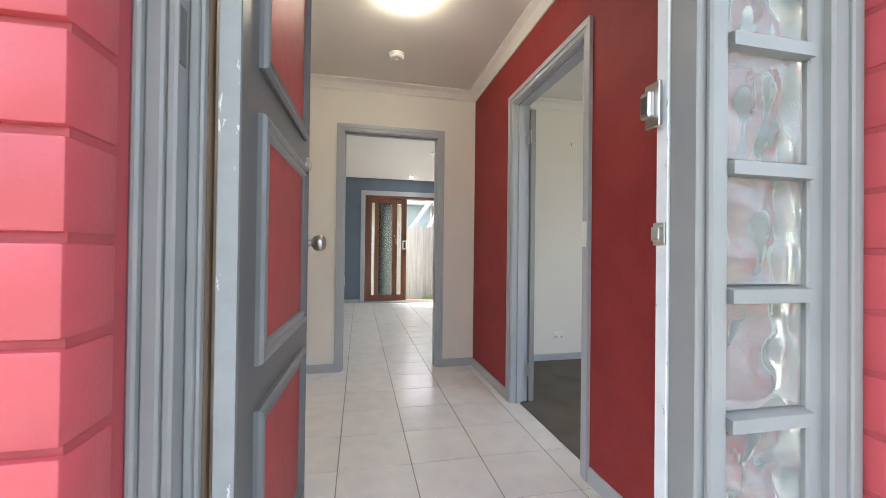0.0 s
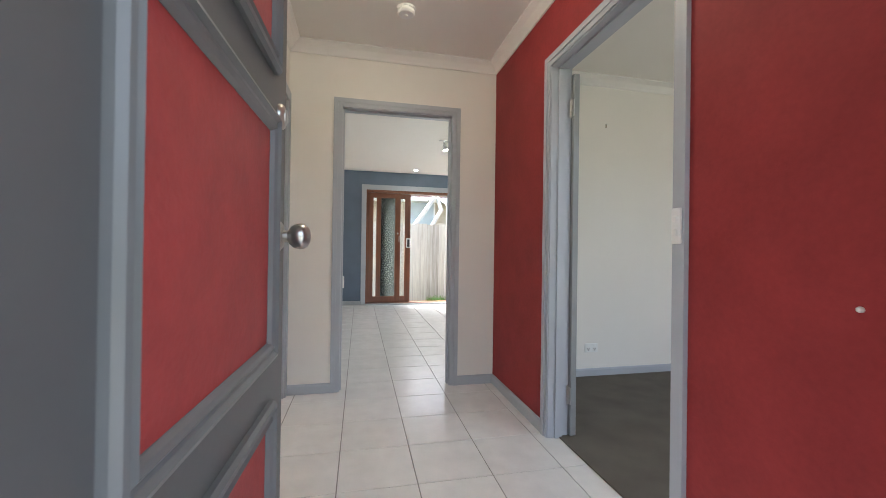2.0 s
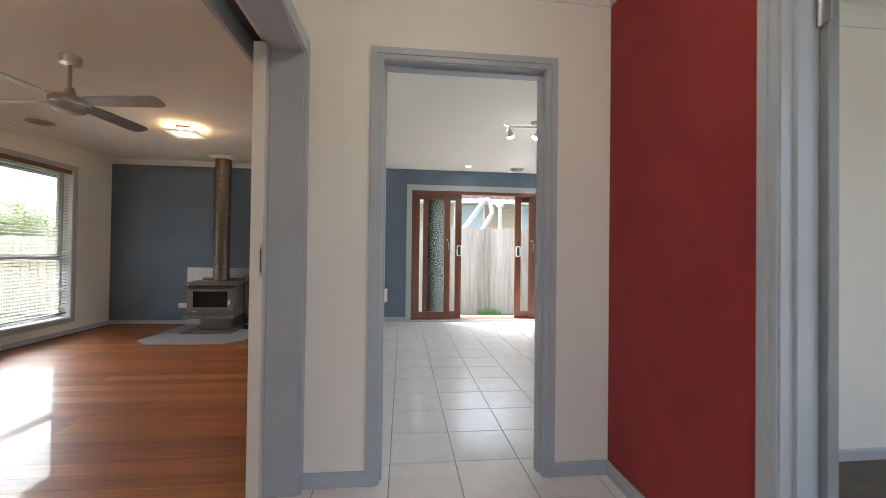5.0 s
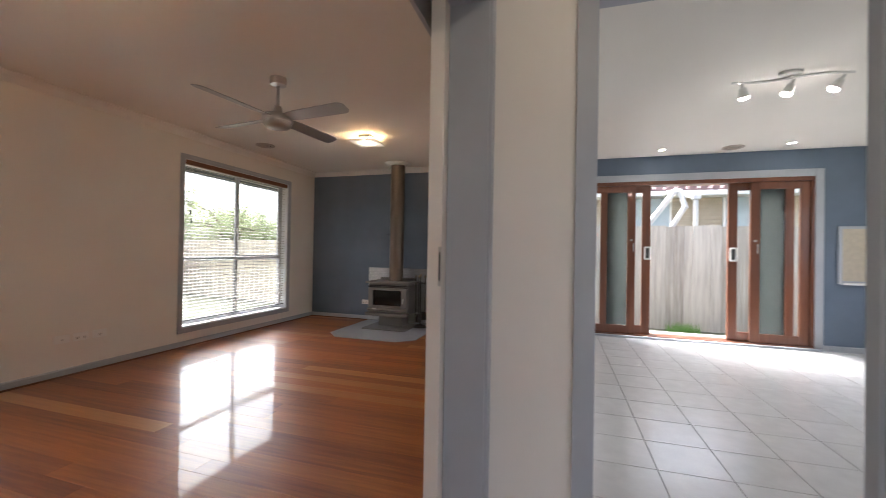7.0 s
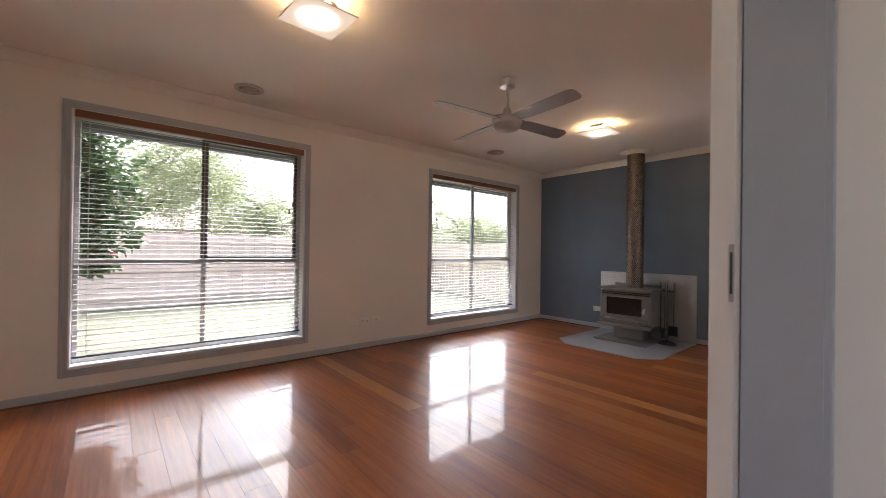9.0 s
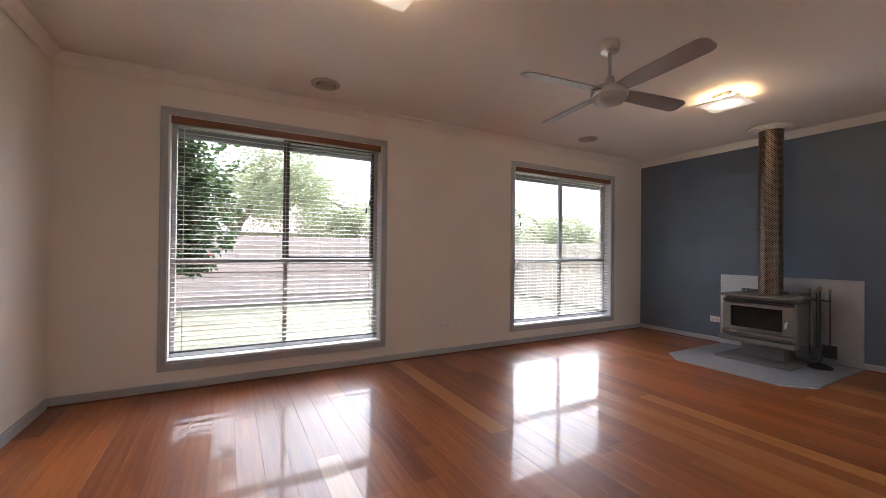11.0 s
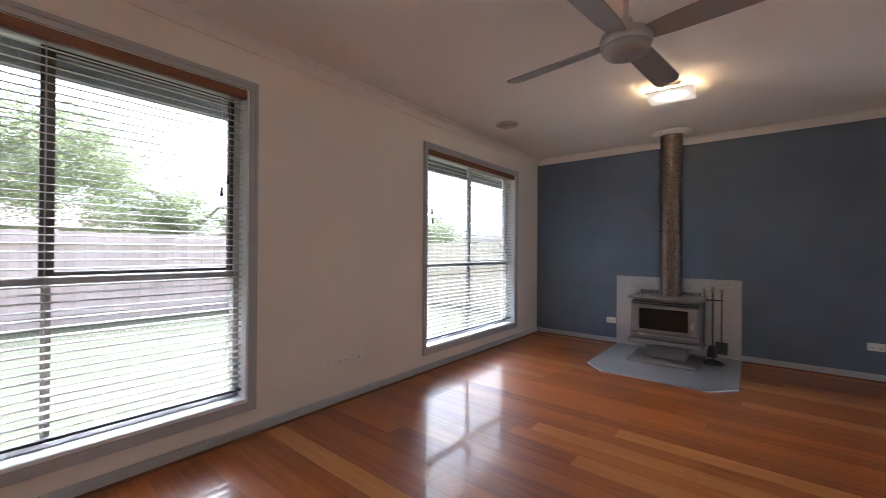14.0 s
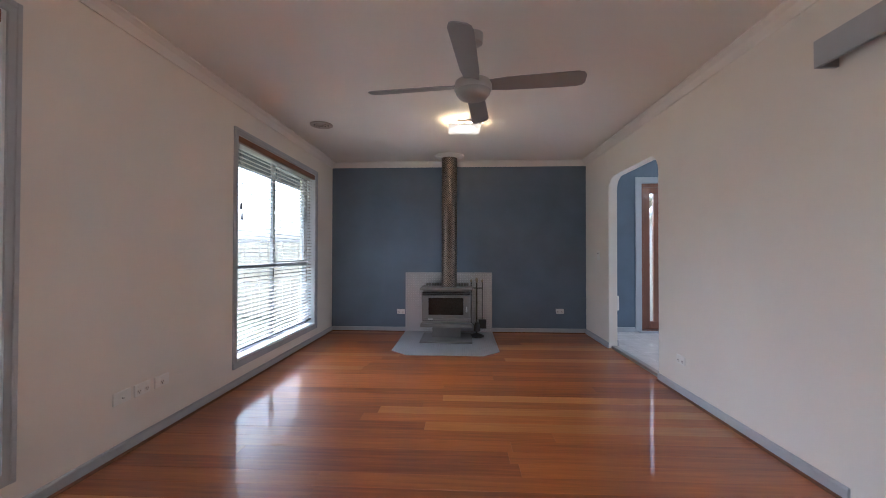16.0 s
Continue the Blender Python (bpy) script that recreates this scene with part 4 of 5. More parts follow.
for x in (5.330, 6.675):
    dl = thing("downlight", "small recessed ceiling downlight, switched on", "downlight", "downlights", at=pose(x, -0.35, H))
    part("rim", lathe(bmesh.new(), [(0.042, 0), (0.046, -0.006), (0.036, -0.008), (0.034, 0)], 24), CHROME, dl, smooth=True)
    part("lens", lathe(bmesh.new(), [(0.034, -0.003), (0, -0.003)], 24), GLOW_SPOT, dl, "glowing lens")

track = thing("spotlight_bar", "brushed steel three-spot ceiling light bar, switched on", "spotlight bar", at=pose(5.69, -2.43, H))
part("base", lathe(bmesh.new(), [(0, 0), (0.055, 0), (0.055, -0.02), (0.04, -0.03), (0, -0.03)], 28, Matrix.Diagonal((1.3, 0.8, 1, 1))), STEEL, track, smooth=True)
bm = bmesh.new()
last = None
for k in range(13):
    x = -0.36 + 0.06 * k
    p = (x, 0.03 * math.sin(k * math.pi / 6), -0.045)
    if last:
        cyl(bm, last, p, 0.009, n=10)
    last = p
part("bar", bm, STEEL, track)
part("post", cyl(bmesh.new(), (0, 0, -0.05), (0, 0, -0.02), 0.010, n=12), STEEL, track)
for x, tilt in ((-0.30, -15), (0.02, 20), (0.31, 30)):
    m = pose(x, 0.0, -0.055, 15, tilt, 0)
    bm = lathe(bmesh.new(), [(0.010, 0.0), (0.012, -0.03), (0.022, -0.035), (0.036, -0.10), (0.034, -0.10), (0.02, -0.04)], 24, m)
    head = part("spot_head", bm, STEEL, track, "steel bell spot", smooth=True)
    part("lamp", lathe(bmesh.new(), [(0.033, -0.090), (0.032, -0.110), (0.02, -0.120), (0, -0.122)], 20, m), GLOW_SPOT, head, "glowing lamp", smooth=True)


# ---- stove and hearth ----
def lozenges(bm, at, w, h, inside, pitch=0.0255):
    """Raised checker-plate bars, turned this way and that; at(u, v, d) gives a place on the sheet."""
    k = 0
    for i in range(int(w / pitch)):
        for j in range(int(h / pitch)):
            u, v = (i + 0.5) * pitch, (j + 0.5) * pitch
            if not inside(u, v):
                continue
            s = 1 if (i + j) % 2 else -1
            c = 0.7071
            def p(a, b, d):
                return bm.verts.new(at(u + c * a - s * c * b, v + s * c * a + c * b, d))
            e = [p(-0.0125, 0, 0.0), p(0, -0.0038, 0.0), p(0.0125, 0, 0.0), p(0, 0.0038, 0.0)]
            t = [p(-0.0065, 0, 0.0026), p(0.0065, 0, 0.0026)]
            bm.faces.new((e[0], e[1], t[1], t[0]))
            bm.faces.new((e[1], e[2], t[1]))
            bm.faces.new((e[2], e[3], t[0], t[1]))
            bm.faces.new((e[3], e[0], t[0]))
    return bm


hearth = thing("hearth_plate", "aluminium checker-plate hearth on the timber floor", "hearth")
outline = [(1.10, -0.02), (1.10, -1.125), (1.305, -1.325), (2.155, -1.325), (2.36, -1.125), (2.36, -0.02)]
bm = bmesh.new()
lo = [bm.verts.new((x, y, LV + 0.001)) for x, y in outline]
hi = [bm.verts.new((x, y, LV + 0.009)) for x, y in outline]
bm.faces.new(hi)
bm.faces.new(lo[::-1])
for i in range(len(outline)):
    j = (i + 1) % len(outline)
    bm.faces.new((lo[i], lo[j], hi[j], hi[i]))
bmesh.ops.recalc_face_normals(bm, faces=bm.faces)
part("sheet", bm, PLATE, hearth)
bm = lozenges(bmesh.new(), lambda u, v, d: (1.10 + u, -1.325 + v, LV + 0.009 + d), 1.26, 1.30, lambda u, v: u + v > 0.225 and (1.26 - u) + v > 0.225)
bmesh.ops.recalc_face_normals(bm, faces=bm.faces)
tagged(part("tread_pattern", bm, PLATE, hearth), kind="stuff")
shield = thing("heat_shield", "aluminium checker-plate heat shield on the wall behind the stove", "heat shield")
part("sheet", B(1.10, 2.357, -0.024, -0.016, LV + 0.012, 0.838), PLATE, shield)
bm = lozenges(bmesh.new(), lambda u, v, d: (1.10 + u, -0.024 - d, LV + 0.012 + v), 1.257, 0.853, lambda u, v: True)
bmesh.ops.recalc_face_normals(bm, faces=bm.faces)
tagged(part("tread_pattern", bm, PLATE_BAR, shield), kind="stuff")

SXC = 1.705
stove = thing("wood_stove", "grey freestanding wood stove with a bronze perforated flue", "stove", at=pose(SXC + 0.015, -0.41, 0.009))
part("base_plate", B(-0.335, 0.335, -0.36, 0.22, LV, LV + 0.020, bevel=0.006), STOVE, stove)
bm = bmesh.new()
box(bm, -0.19, 0.19, -0.10, 0.16, LV + 0.020, 0.18, bevel=0.006)
part("pedestal", bm, STOVE, stove)
part("ash_lip", B(-0.335, 0.335, -0.27, -0.18, 0.155, 0.20, bevel=0.006), STOVE, stove)
part("body", B(-0.32, 0.32, -0.19, 0.20, 0.18, 0.60, bevel=0.008), STOVE, stove)
bm = B(-0.315, 0.315, -0.235, -0.185, 0.215, 0.265, bevel=0.004)
part("air_panel", bm, STOVE, stove)
bm = bmesh.new()
for k in range(22):
    x = -0.29 + 0.0276 * k
    box(bm, x - 0.008, x + 0.008, -0.2365, -0.234, 0.228, 0.238)
part("air_slots", bm, STOVE_DARK, stove)
part("maker_badge", B(-0.235, -0.17, -0.2375, -0.2345, 0.245, 0.262), STEEL, stove)
fd = part("fire_door", box(box(box(B(-0.305, -0.235, -0.225, -0.185, 0.275, 0.555, bevel=0.004), 0.225, 0.305, -0.225, -0.185, 0.275, 0.555, bevel=0.004), -0.235, 0.225, -0.225, -0.185, 0.275, 0.305, bevel=0.003), -0.235, 0.225, -0.225, -0.185, 0.53, 0.555, bevel=0.003), STOVE, stove)
part("door_glass", B(-0.24, 0.23, -0.205, -0.198, 0.30, 0.535), STOVE_GLASS, fd, "sooty dark glass")
bm = bmesh.new()
for a, b, c, d in ((-0.238, 0.228, 0.528, 0.536), (-0.238, 0.228, 0.300, 0.306), (-0.238, -0.231, 0.30, 0.536), (0.221, 0.228, 0.30, 0.536)):
    box(bm, a, b, -0.229, -0.224, c, d)
part("glass_bead", bm, STOVE, fd, "raised bead round the glass")
bm = cyl(bmesh.new(), (0.262, -0.226, 0.41), (0.262, -0.262, 0.41), 0.007, n=10)
cyl(bm, (0.262, -0.258, 0.41), (0.262, -0.285, 0.355), 0.009, 0.012, n=12)
part("door_handle", bm, STEEL, fd)
bm = bmesh.new()
for z in (0.572, 0.592):
    box(bm, -0.31, 0.31, -0.215, -0.18, z - 0.004, z + 0.006, bevel=0.002)
part("louvre", bm, STOVE_DARK, stove)
bm = bmesh.new()
top = [(-0.345, -0.24), (0.345, -0.24), (0.345, 0.21), (-0.345, 0.21)]
box(bm, -0.345, 0.345, -0.24, 0.21, 0.625, 0.655, bevel=0.010, segments=2)
box(bm, -0.30, 0.30, -0.19, 0.20, 0.602, 0.625)
part("top_plate", bm, STOVE, stove)
bm = bmesh.new()
for k in range(16):
    x = -0.28 + 0.0373 * k
    box(bm, x - 0.0165, x + 0.0165, 0.15, 0.19, 0.655, 0.692, bevel=0.006)
part("rear_grille", bm, STOVE, stove)
flue = part("flue", cyl(bmesh.new(), (0.03, 0.02, 0.655), (0.03, 0.02, 2.44 - 0.009), 0.105, n=40), FLUE, stove, "perforated bronze flue shield", smooth=True)
part("seam", B(-0.08, 0.14, -0.088, -0.082, 1.35, 1.354), STOVE_DARK, flue)
bm = lathe(bmesh.new(), [(0.11, 2.438), (0.11, 2.405), (0.135, 2.402), (0.14, 2.412), (0.165, 2.415), (0.17, 2.424), (0.195, 2.426), (0.20, 2.44)], 40, Matrix.Translation((0.03, 0.02, -0.009)))
part("ceiling_rose", bm, PLASTIC, flue, "white stepped ceiling ring", smooth=True)

# fire tools on a stand
tools = thing("fire_tools", "black iron fireside tool set with dull metal knobs on a stand", "fire tools", at=pose(2.125, -0.33, LV + 0.009))
part("foot", lathe(bmesh.new(), [(0, 0), (0.10, 0), (0.10, 0.012), (0.07, 0.03), (0.02, 0.045), (0, 0.045)], 24), STOVE_DARK, tools, smooth=True)
part("stem", cyl(bmesh.new(), (0, 0, 0.04), (0, 0, 0.76), 0.008, n=12), STOVE_DARK, tools)
part("finial", lathe(bmesh.new(), [(0, 0.75), (0.016, 0.757), (0.021, 0.775), (0.014, 0.793), (0.006, 0.80), (0, 0.805)], 16), BRASS, tools, "dull metal ball finial", smooth=True)
part("cross_arm", B(-0.085, 0.085, -0.006, 0.006, 0.655, 0.668), STOVE_DARK, tools)
part("cross_arm", B(-0.006, 0.006, -0.085, 0.085, 0.655, 0.668), STOVE_DARK, tools)
for k, (x, y) in enumerate(((-0.075, 0), (0, -0.075), (0.075, 0))):
    bm = cyl(bmesh.new(), (x, y, 0.20), (x, y, 0.74), 0.006, n=10)
    if k == 0:
        cyl(bm, (x, y, 0.21), (x, y, 0.12), 0.006, 0.002, n=8)
        cyl(bm, (x, y, 0.19), (x + 0.035, y, 0.16), 0.005, 0.002, n=8)
    elif k == 1:
        lathe(bm, [(0, 0.09), (0.045, 0.09), (0.04, 0.16), (0.025, 0.205), (0, 0.21)], 18, Matrix.Translation((x, y, 0)))
    else:
        box(bm, x - 0.05, x + 0.05, y - 0.008, y - 0.002, 0.11, 0.235, bevel=0.003)
        box(bm, x - 0.052, x - 0.046, y - 0.03, y, 0.11, 0.235)
        box(bm, x + 0.046, x + 0.052, y - 0.03, y, 0.11, 0.235)
        box(bm, x - 0.05, x + 0.05, y - 0.03, y, 0.225, 0.235)
    tool = part(("poker", "brush", "shovel")[k], bm, STOVE_DARK, tools, smooth=True)
    part("knob", lathe(bmesh.new(), [(0, 0.738), (0.013, 0.745), (0.016, 0.76), (0.011, 0.775), (0, 0.782)], 14, Matrix.Translation((x, y, 0))), BRASS, tool, "small dull metal knob", smooth=True)


# ---- sockets, switches, small fittings ----
def socket(at, w, h, slots, label, name="power_socket", category="socket"):
    s = thing(name, label, category, at=at)
    part("plate", B(-w / 2, w / 2, -0.010, 0, -h / 2, h / 2, bevel=0.004, segments=2), PLASTIC, s)
    for x in slots:
        part("outlet", B(x - 0.016, x + 0.016, -0.0115, -0.009, -0.024, 0.006, bevel=0.001), WHITE_TRIM, s)
        bm = bmesh.new()
        for sx, r in ((-0.008, 25), (0.008, -25), (0, 0)):
            mm = pose(x + sx, -0.0116, -0.006 - (0.010 if sx == 0 else 0), 0, r, 0)
            bmesh.ops.create_cube(bm, size=1, matrix=mm @ Matrix.Diagonal((0.0036, 0.001, 0.010, 1)))
        part("pin_holes", bm, DARK_PLASTIC, s)
        part("rocker", B(x - 0.008, x + 0.008, -0.014, -0.009, 0.012, 0.026, bevel=0.002), PLASTIC, s)
    return s


socket(pose(1.030, 0, 0.262), 0.115, 0.072, (-0.028, 0.028), "white double power socket on the blue wall beside the stove")
socket(pose(3.328, 0, 0.284), 0.115, 0.072, (-0.028, 0.028), "white double power socket on the blue wall")
turned = Matrix.Rotation(radians(90), 4, "Z")
for y, sl, lab in ((-3.54, (), "cream blank wall plate with an aerial outlet"), (-3.40, (-0.028, 0.028), "cream double power socket low on the window wall"), (-3.25, (0.0,), "cream phone outlet low on the window wall")):
    s = socket(pose(0, y, 0.297) @ turned, 0.115, 0.072, sl, lab)
    if not sl:
        part("aerial_outlet", cyl(bmesh.new(), (0, -0.018, -0.005), (0, -0.008, -0.005), 0.006, n=12), STEEL, s)
socket(pose(XL, -2.41, 0.253) @ turned.inverted(), 0.115, 0.072, (-0.028, 0.028), "white double power socket low beside the opening")
s = socket(pose(XL, -0.526, 1.085) @ turned.inverted(), 0.072, 0.115, (), "white wall thermostat plate beside the opening", "wall_switch", "switch")
part("rocker", B(-0.012, 0.012, -0.014, -0.009, -0.012, 0.012, bevel=0.002), PLASTIC, s)
part("dial", B(-0.02, 0.012, -0.0125, -0.0095, 0.026, 0.04), DARK_PLASTIC, s)
s = socket(pose(XR - 0.018, BD0 - 0.030, 1.10) @ turned.inverted(), 0.036, 0.115, (), "slim white light switch on the door casing", "wall_switch", "switch")
for z in (-0.022, 0.02):
    part("rocker", B(-0.008, 0.008, -0.015, -0.009, z - 0.011, z + 0.011, bevel=0.002), PLASTIC, s)
socket(pose(6.22, YF, 0.235), 0.115, 0.072, (-0.028, 0.028), "white double power socket low on the bedroom wall")

for x, z in ((6.335, 2.06), (7.53, 2.04)):
    nail = thing("picture_hook", "small metal picture hook on the bedroom wall", "hook", "picture hooks", at=pose(x, YF, z))
    part("nail", cyl(bmesh.new(), (0, 0, 0.008), (0, -0.012, 0.012), 0.0035, n=8), STEEL, nail)
    part("hook", B(-0.004, 0.004, -0.006, 0, -0.018, 0.012, bevel=0.001), BRASS, nail)
bumper = thing("door_bumper", "white rubber door bumper on the red wall", "door stop", at=pose(XR, -6.615, 0.90))
part("pad", lathe(bmesh.new(), [(0, 0.010), (0.004, 0.009), (0.0065, 0.004), (0.0065, 0)], 18, Matrix.Rotation(radians(-90), 4, "Y")), PLASTIC, bumper, smooth=True)
stop = thing("door_stop", "white plastic door stop on the bedroom skirting", "door stop", at=pose(7.95, YF - 0.014, 0.045))
part("stem", cyl(bmesh.new(), (0, 0, 0), (0, -0.07, 0), 0.012, 0.009, n=14), PLASTIC, stop)
part("tip", cyl(bmesh.new(), (0, -0.07, 0), (0, -0.085, 0), 0.013, n=14), WHITE_TRIM, stop)

socket(pose(XK, -0.80, 0.52) @ turned, 0.115, 0.10, (-0.028, 0.028), "white power socket on the kitchen side of the opening")
# plain windows of kitchen and bedroom, unseen and assumed, to let daylight in
for nm, args, lab in (("window_4", (XE + 0.03, XE + 0.07, -3.7, -0.9, 0.95, 2.1), "plain aluminium kitchen window, unseen and assumed for daylight"), ("window_5", (5.95, 8.3, YB + 0.09, YB + 0.13, 0.12, 2.3), "plain aluminium bedroom window, unseen and assumed for daylight")):
    w = thing(nm, lab, "window", kind="structure")
    x0, x1, y0, y1, z0, z1 = args
    bm = B(x0, x1, y0, y1, z0, z0 + 0.04)
    box(bm, x0, x1, y0, y1, z1 - 0.04, z1)
    for f in (0, 0.5, 1):
        if nm == "window_4":
            c = y0 + (y1 - y0) * f
            box(bm, x0, x1, max(c - 0.02, y0), min(c + 0.02, y1), z0 + 0.04, z1 - 0.04)
        else:
            c = x0 + (x1 - x0) * f
            box(bm, max(c - 0.02, x0), min(c + 0.02, x1), y0, y1, z0 + 0.04, z1 - 0.04)
    part("window_frame", bm, ALU, w)

# white wall box in the kitchen, and the wall cupboard niche
wb = thing("wall_box", "small white wall-mounted box with a tap beneath", "wall box", at=pose(XK, -0.085, 0.0))
part("case", B(0.06, 0.30, -0.075, 0.075, 0.325, 0.525, bevel=0.006), PLASTIC, wb)
part("tap", cyl(bmesh.new(), (0.18, 0, 0.255), (0.18, 0, 0.325), 0.012, n=12), STEEL, wb)
part("spout", cyl(bmesh.new(), (0.18, 0, 0.265), (0.23, 0, 0.245), 0.009, n=10), PLASTIC, wb)
hatch = thing("noticeboard", "pale board with a white frame and ledge on the blue wall", "noticeboard", at=pose(7.53, 0, 1.14))
part("board", B(-0.20, 0.22, -0.018, 0, -0.29, 0.33, bevel=0.002), material("pale_cork", (0.55, 0.48, 0.37), 0.8, vary=0.15, scale=30), hatch)
bm = bmesh.new()
for a, b, c, d in ((-0.235, -0.20, -0.33, 0.36), (0.22, 0.255, -0.33, 0.36), (-0.20, 0.22, 0.33, 0.36), (-0.20, 0.22, -0.33, -0.29)):
    box(bm, a, b, -0.03, 0, c, d, bevel=0.002)
part("frame", bm, GREY, hatch)
part("ledge", B(-0.20, 0.26, -0.075, -0.03, -0.335, -0.31, bevel=0.003), PLASTIC, hatch)


# ---- outside ----
def paling_fence(name, label, p0, p1, z0, z1, mat, width=0.105, pitch=0.092, group="", posts=0, rails=True, side=1):
    """Upright lapped palings on rails between two ground points."""
    p0, p1 = Vector((*p0, 0)), Vector((*p1, 0))
    run = p1 - p0
    ang = math.degrees(math.atan2(run.y, run.x))
    f = thing(name, label, "fence", group, at=pose(p0.x, p0.y, 0, 0, 0, ang))
    n = int(run.length / pitch)
    shapes = []
    for k in range(4):
        bm = B(-width / 2, width / 2, -0.008, 0.008, z0, z1 - 0.006 * k)
        shapes.append(mesh_of("paling", bm, mat))
    for k in range(n):
        piece("paling", shapes[(k * 7 + k // 3) % 4], f, pose((k + 0.5) * pitch, (0.009 if k % 2 else -0.009), 0, 0, 0.35 * math.sin(k * 1.7), 0.8 * math.sin(k * 2.9)))
    if rails:
        for z in (z0 + 0.25, (z0 + z1) / 2, z1 - 0.2):
            part("rail", B(0, run.length, 0.02 * side, 0.06 * side, z - 0.035, z + 0.035), mat, f)
    for k in range(posts):
        x = run.length * (k + 0.5) / posts
        part("post", B(x - 0.06, x + 0.06, -0.11 * side, -0.02 * side, z0, z1 + 0.02, bevel=0.004), mat, f)
    return f


paling_fence("paling_fence", "weathered grey timber paling fence outside the sliding doors", (3.2, 2.35), (10.4, 2.35), -0.26, 1.68, FENCE, width=0.155, pitch=0.148, side=1)
paling_fence("paling_fence", "pale weathered paling fence beside the side lawn", (-6.9, 3.1), (-0.4, 2.2), -0.26, 1.35, FENCE_PALE, side=1)
paling_fence("boundary_fence", "faded pinkish-brown paling boundary fence behind the lawn", (-7.0, -16.0), (-7.0, 3.2), -0.26, 1.44, FENCE_BROWN, width=0.15, pitch=0.135, posts=9, side=-1)

# neighbour's house over the paling fence
house = thing("neighbour_house", "cream brick neighbouring house with white gutter and tiled roof", "house", at=pose(0, 0, -0.26))
house_wall = part("wall", B(3.0, 12.0, 4.6, 9.0, 0, 2.75), WEATHERBOARD, house)
course = mesh_of("brick_course", B(3.0, 12.0, 4.585, 4.602, 0, 0.074, bevel=0.003), WEATHERBOARD)
for k in range(32):
    piece("brick_course", course, house_wall, pose(0, 0, k * 0.086))
WINDOW_BLUE = material("pale_house_window", (0.42, 0.50, 0.54), 0.15, vary=0.1)
for a, b in ((5.75, 6.64), (7.685, 8.5)):
    win = part("window", box(B(a, b, 4.55, 4.588, 1.0, 2.74), a + 0.04, b - 0.04, 4.546, 4.551, 1.04, 2.70), WINDOW_BLUE, house, "pale glazed window")
    part("window_frame", box(B(b - 0.05, b, 4.535, 4.55, 1.0, 2.74), a, a + 0.05, 4.535, 4.55, 1.0, 2.74), WHITE_PAINT, win)
bm = bmesh.new()
box(bm, 2.4, 12.6, 3.95, 4.05, 2.72, 2.84, bevel=0.02, segments=3)
box(bm, 2.4, 12.6, 4.05, 4.6, 2.75, 2.77)
part("fascia", bm, WHITE_PAINT, house)
bm = bmesh.new()
v = [bm.verts.new(c) for c in ((2.3, 4.0, 2.88), (12.7, 4.0, 2.88), (12.7, 7.0, 4.2), (2.3, 7.0, 4.2), (2.3, 10.0, 2.88), (12.7, 10.0, 2.88))]
bm.faces.new((v[0], v[1], v[2], v[3]))
bm.faces.new((v[3], v[2], v[5], v[4]))
roof = part("roof", bm, ROOF_RED, house)
roof.modifiers.new("thick", "SOLIDIFY").thickness = 0.05
lip_mesh = mesh_of("roof_tile", cyl(bmesh.new(), (0, 3.93, 2.885), (0, 4.35, 3.06), 0.075, n=10), ROOF_RED)
for k in range(46):
    piece("roof_tile", lip_mesh, roof, pose(2.5 + k * 0.22, 0, 0))
# drain pipes between fence and house
def bent_pipe(points, r):
    bm = bmesh.new()
    for p, q in zip(points, points[1:]):
        cyl(bm, p, q, r, n=14)
    for p in points[1:-1]:
        bmesh.ops.create_uvsphere(bm, u_segments=14, v_segments=8, radius=r * 1.12, matrix=Matrix.Translation(p))
    return bm


PIPE_WHITE = material("weathered_white_pipe", (0.50, 0.50, 0.48), 0.5, vary=0.12)
strut = thing("drain_pipes", "white plastic drain pipes bent down from the neighbour's gutter", "drain pipe", at=pose(0, 0, 0))
part("pipe", bent_pipe([(5.50, 3.0, -0.26), (5.56, 3.0, 1.35), (6.30, 3.0, 2.40), (6.36, 3.55, 2.47), (6.36, 3.98, 2.50)], 0.055), PIPE_WHITE, strut, smooth=True)
part("pipe", bent_pipe([(6.22, 3.0, -0.26), (6.24, 3.0, 1.64), (6.50, 3.0, 2.10), (6.42, 3.05, 2.42), (6.40, 3.98, 2.50)], 0.05), PIPE_WHITE, strut, smooth=True)
part("downpipe", bent_pipe([(6.68, 3.0, -0.26), (6.69, 3.0, 2.28), (6.72, 3.98, 2.50)], 0.045), PIPE_WHITE, strut, smooth=True)
part("rain_head", B(6.62, 6.76, 2.93, 3.07, 2.24, 2.34, bevel=0.012), PIPE_WHITE, strut)

solid("path", B(XL, 10.4, 0.2, 1.2, -0.27, -0.10), CONCRETE, "pale concrete side path", "path", "structure")


def grass_clump(x, y, n, r, h, seed):
    rng = random.Random(seed)
    bm = bmesh.new()
    for _ in range(n):
        a, d = rng.uniform(0, 6.283), r * math.sqrt(rng.random())
        bx, by = x + d * math.cos(a), y + 0.5 * d * math.sin(a)
        hh, lean, w = h * rng.uniform(0.5, 1.0), rng.uniform(0.02, 0.09), 0.006
        b, c = rng.uniform(0, 6.283), rng.uniform(0, 6.283)
        p = [bm.verts.new((bx + w * math.cos(c), by + w * math.sin(c), -0.26)), bm.verts.new((bx - w * math.cos(c), by - w * math.sin(c), -0.26)), bm.verts.new((bx + lean * math.cos(b), by + lean * math.sin(b), -0.26 + hh))]
        bm.faces.new(p)
    return bm


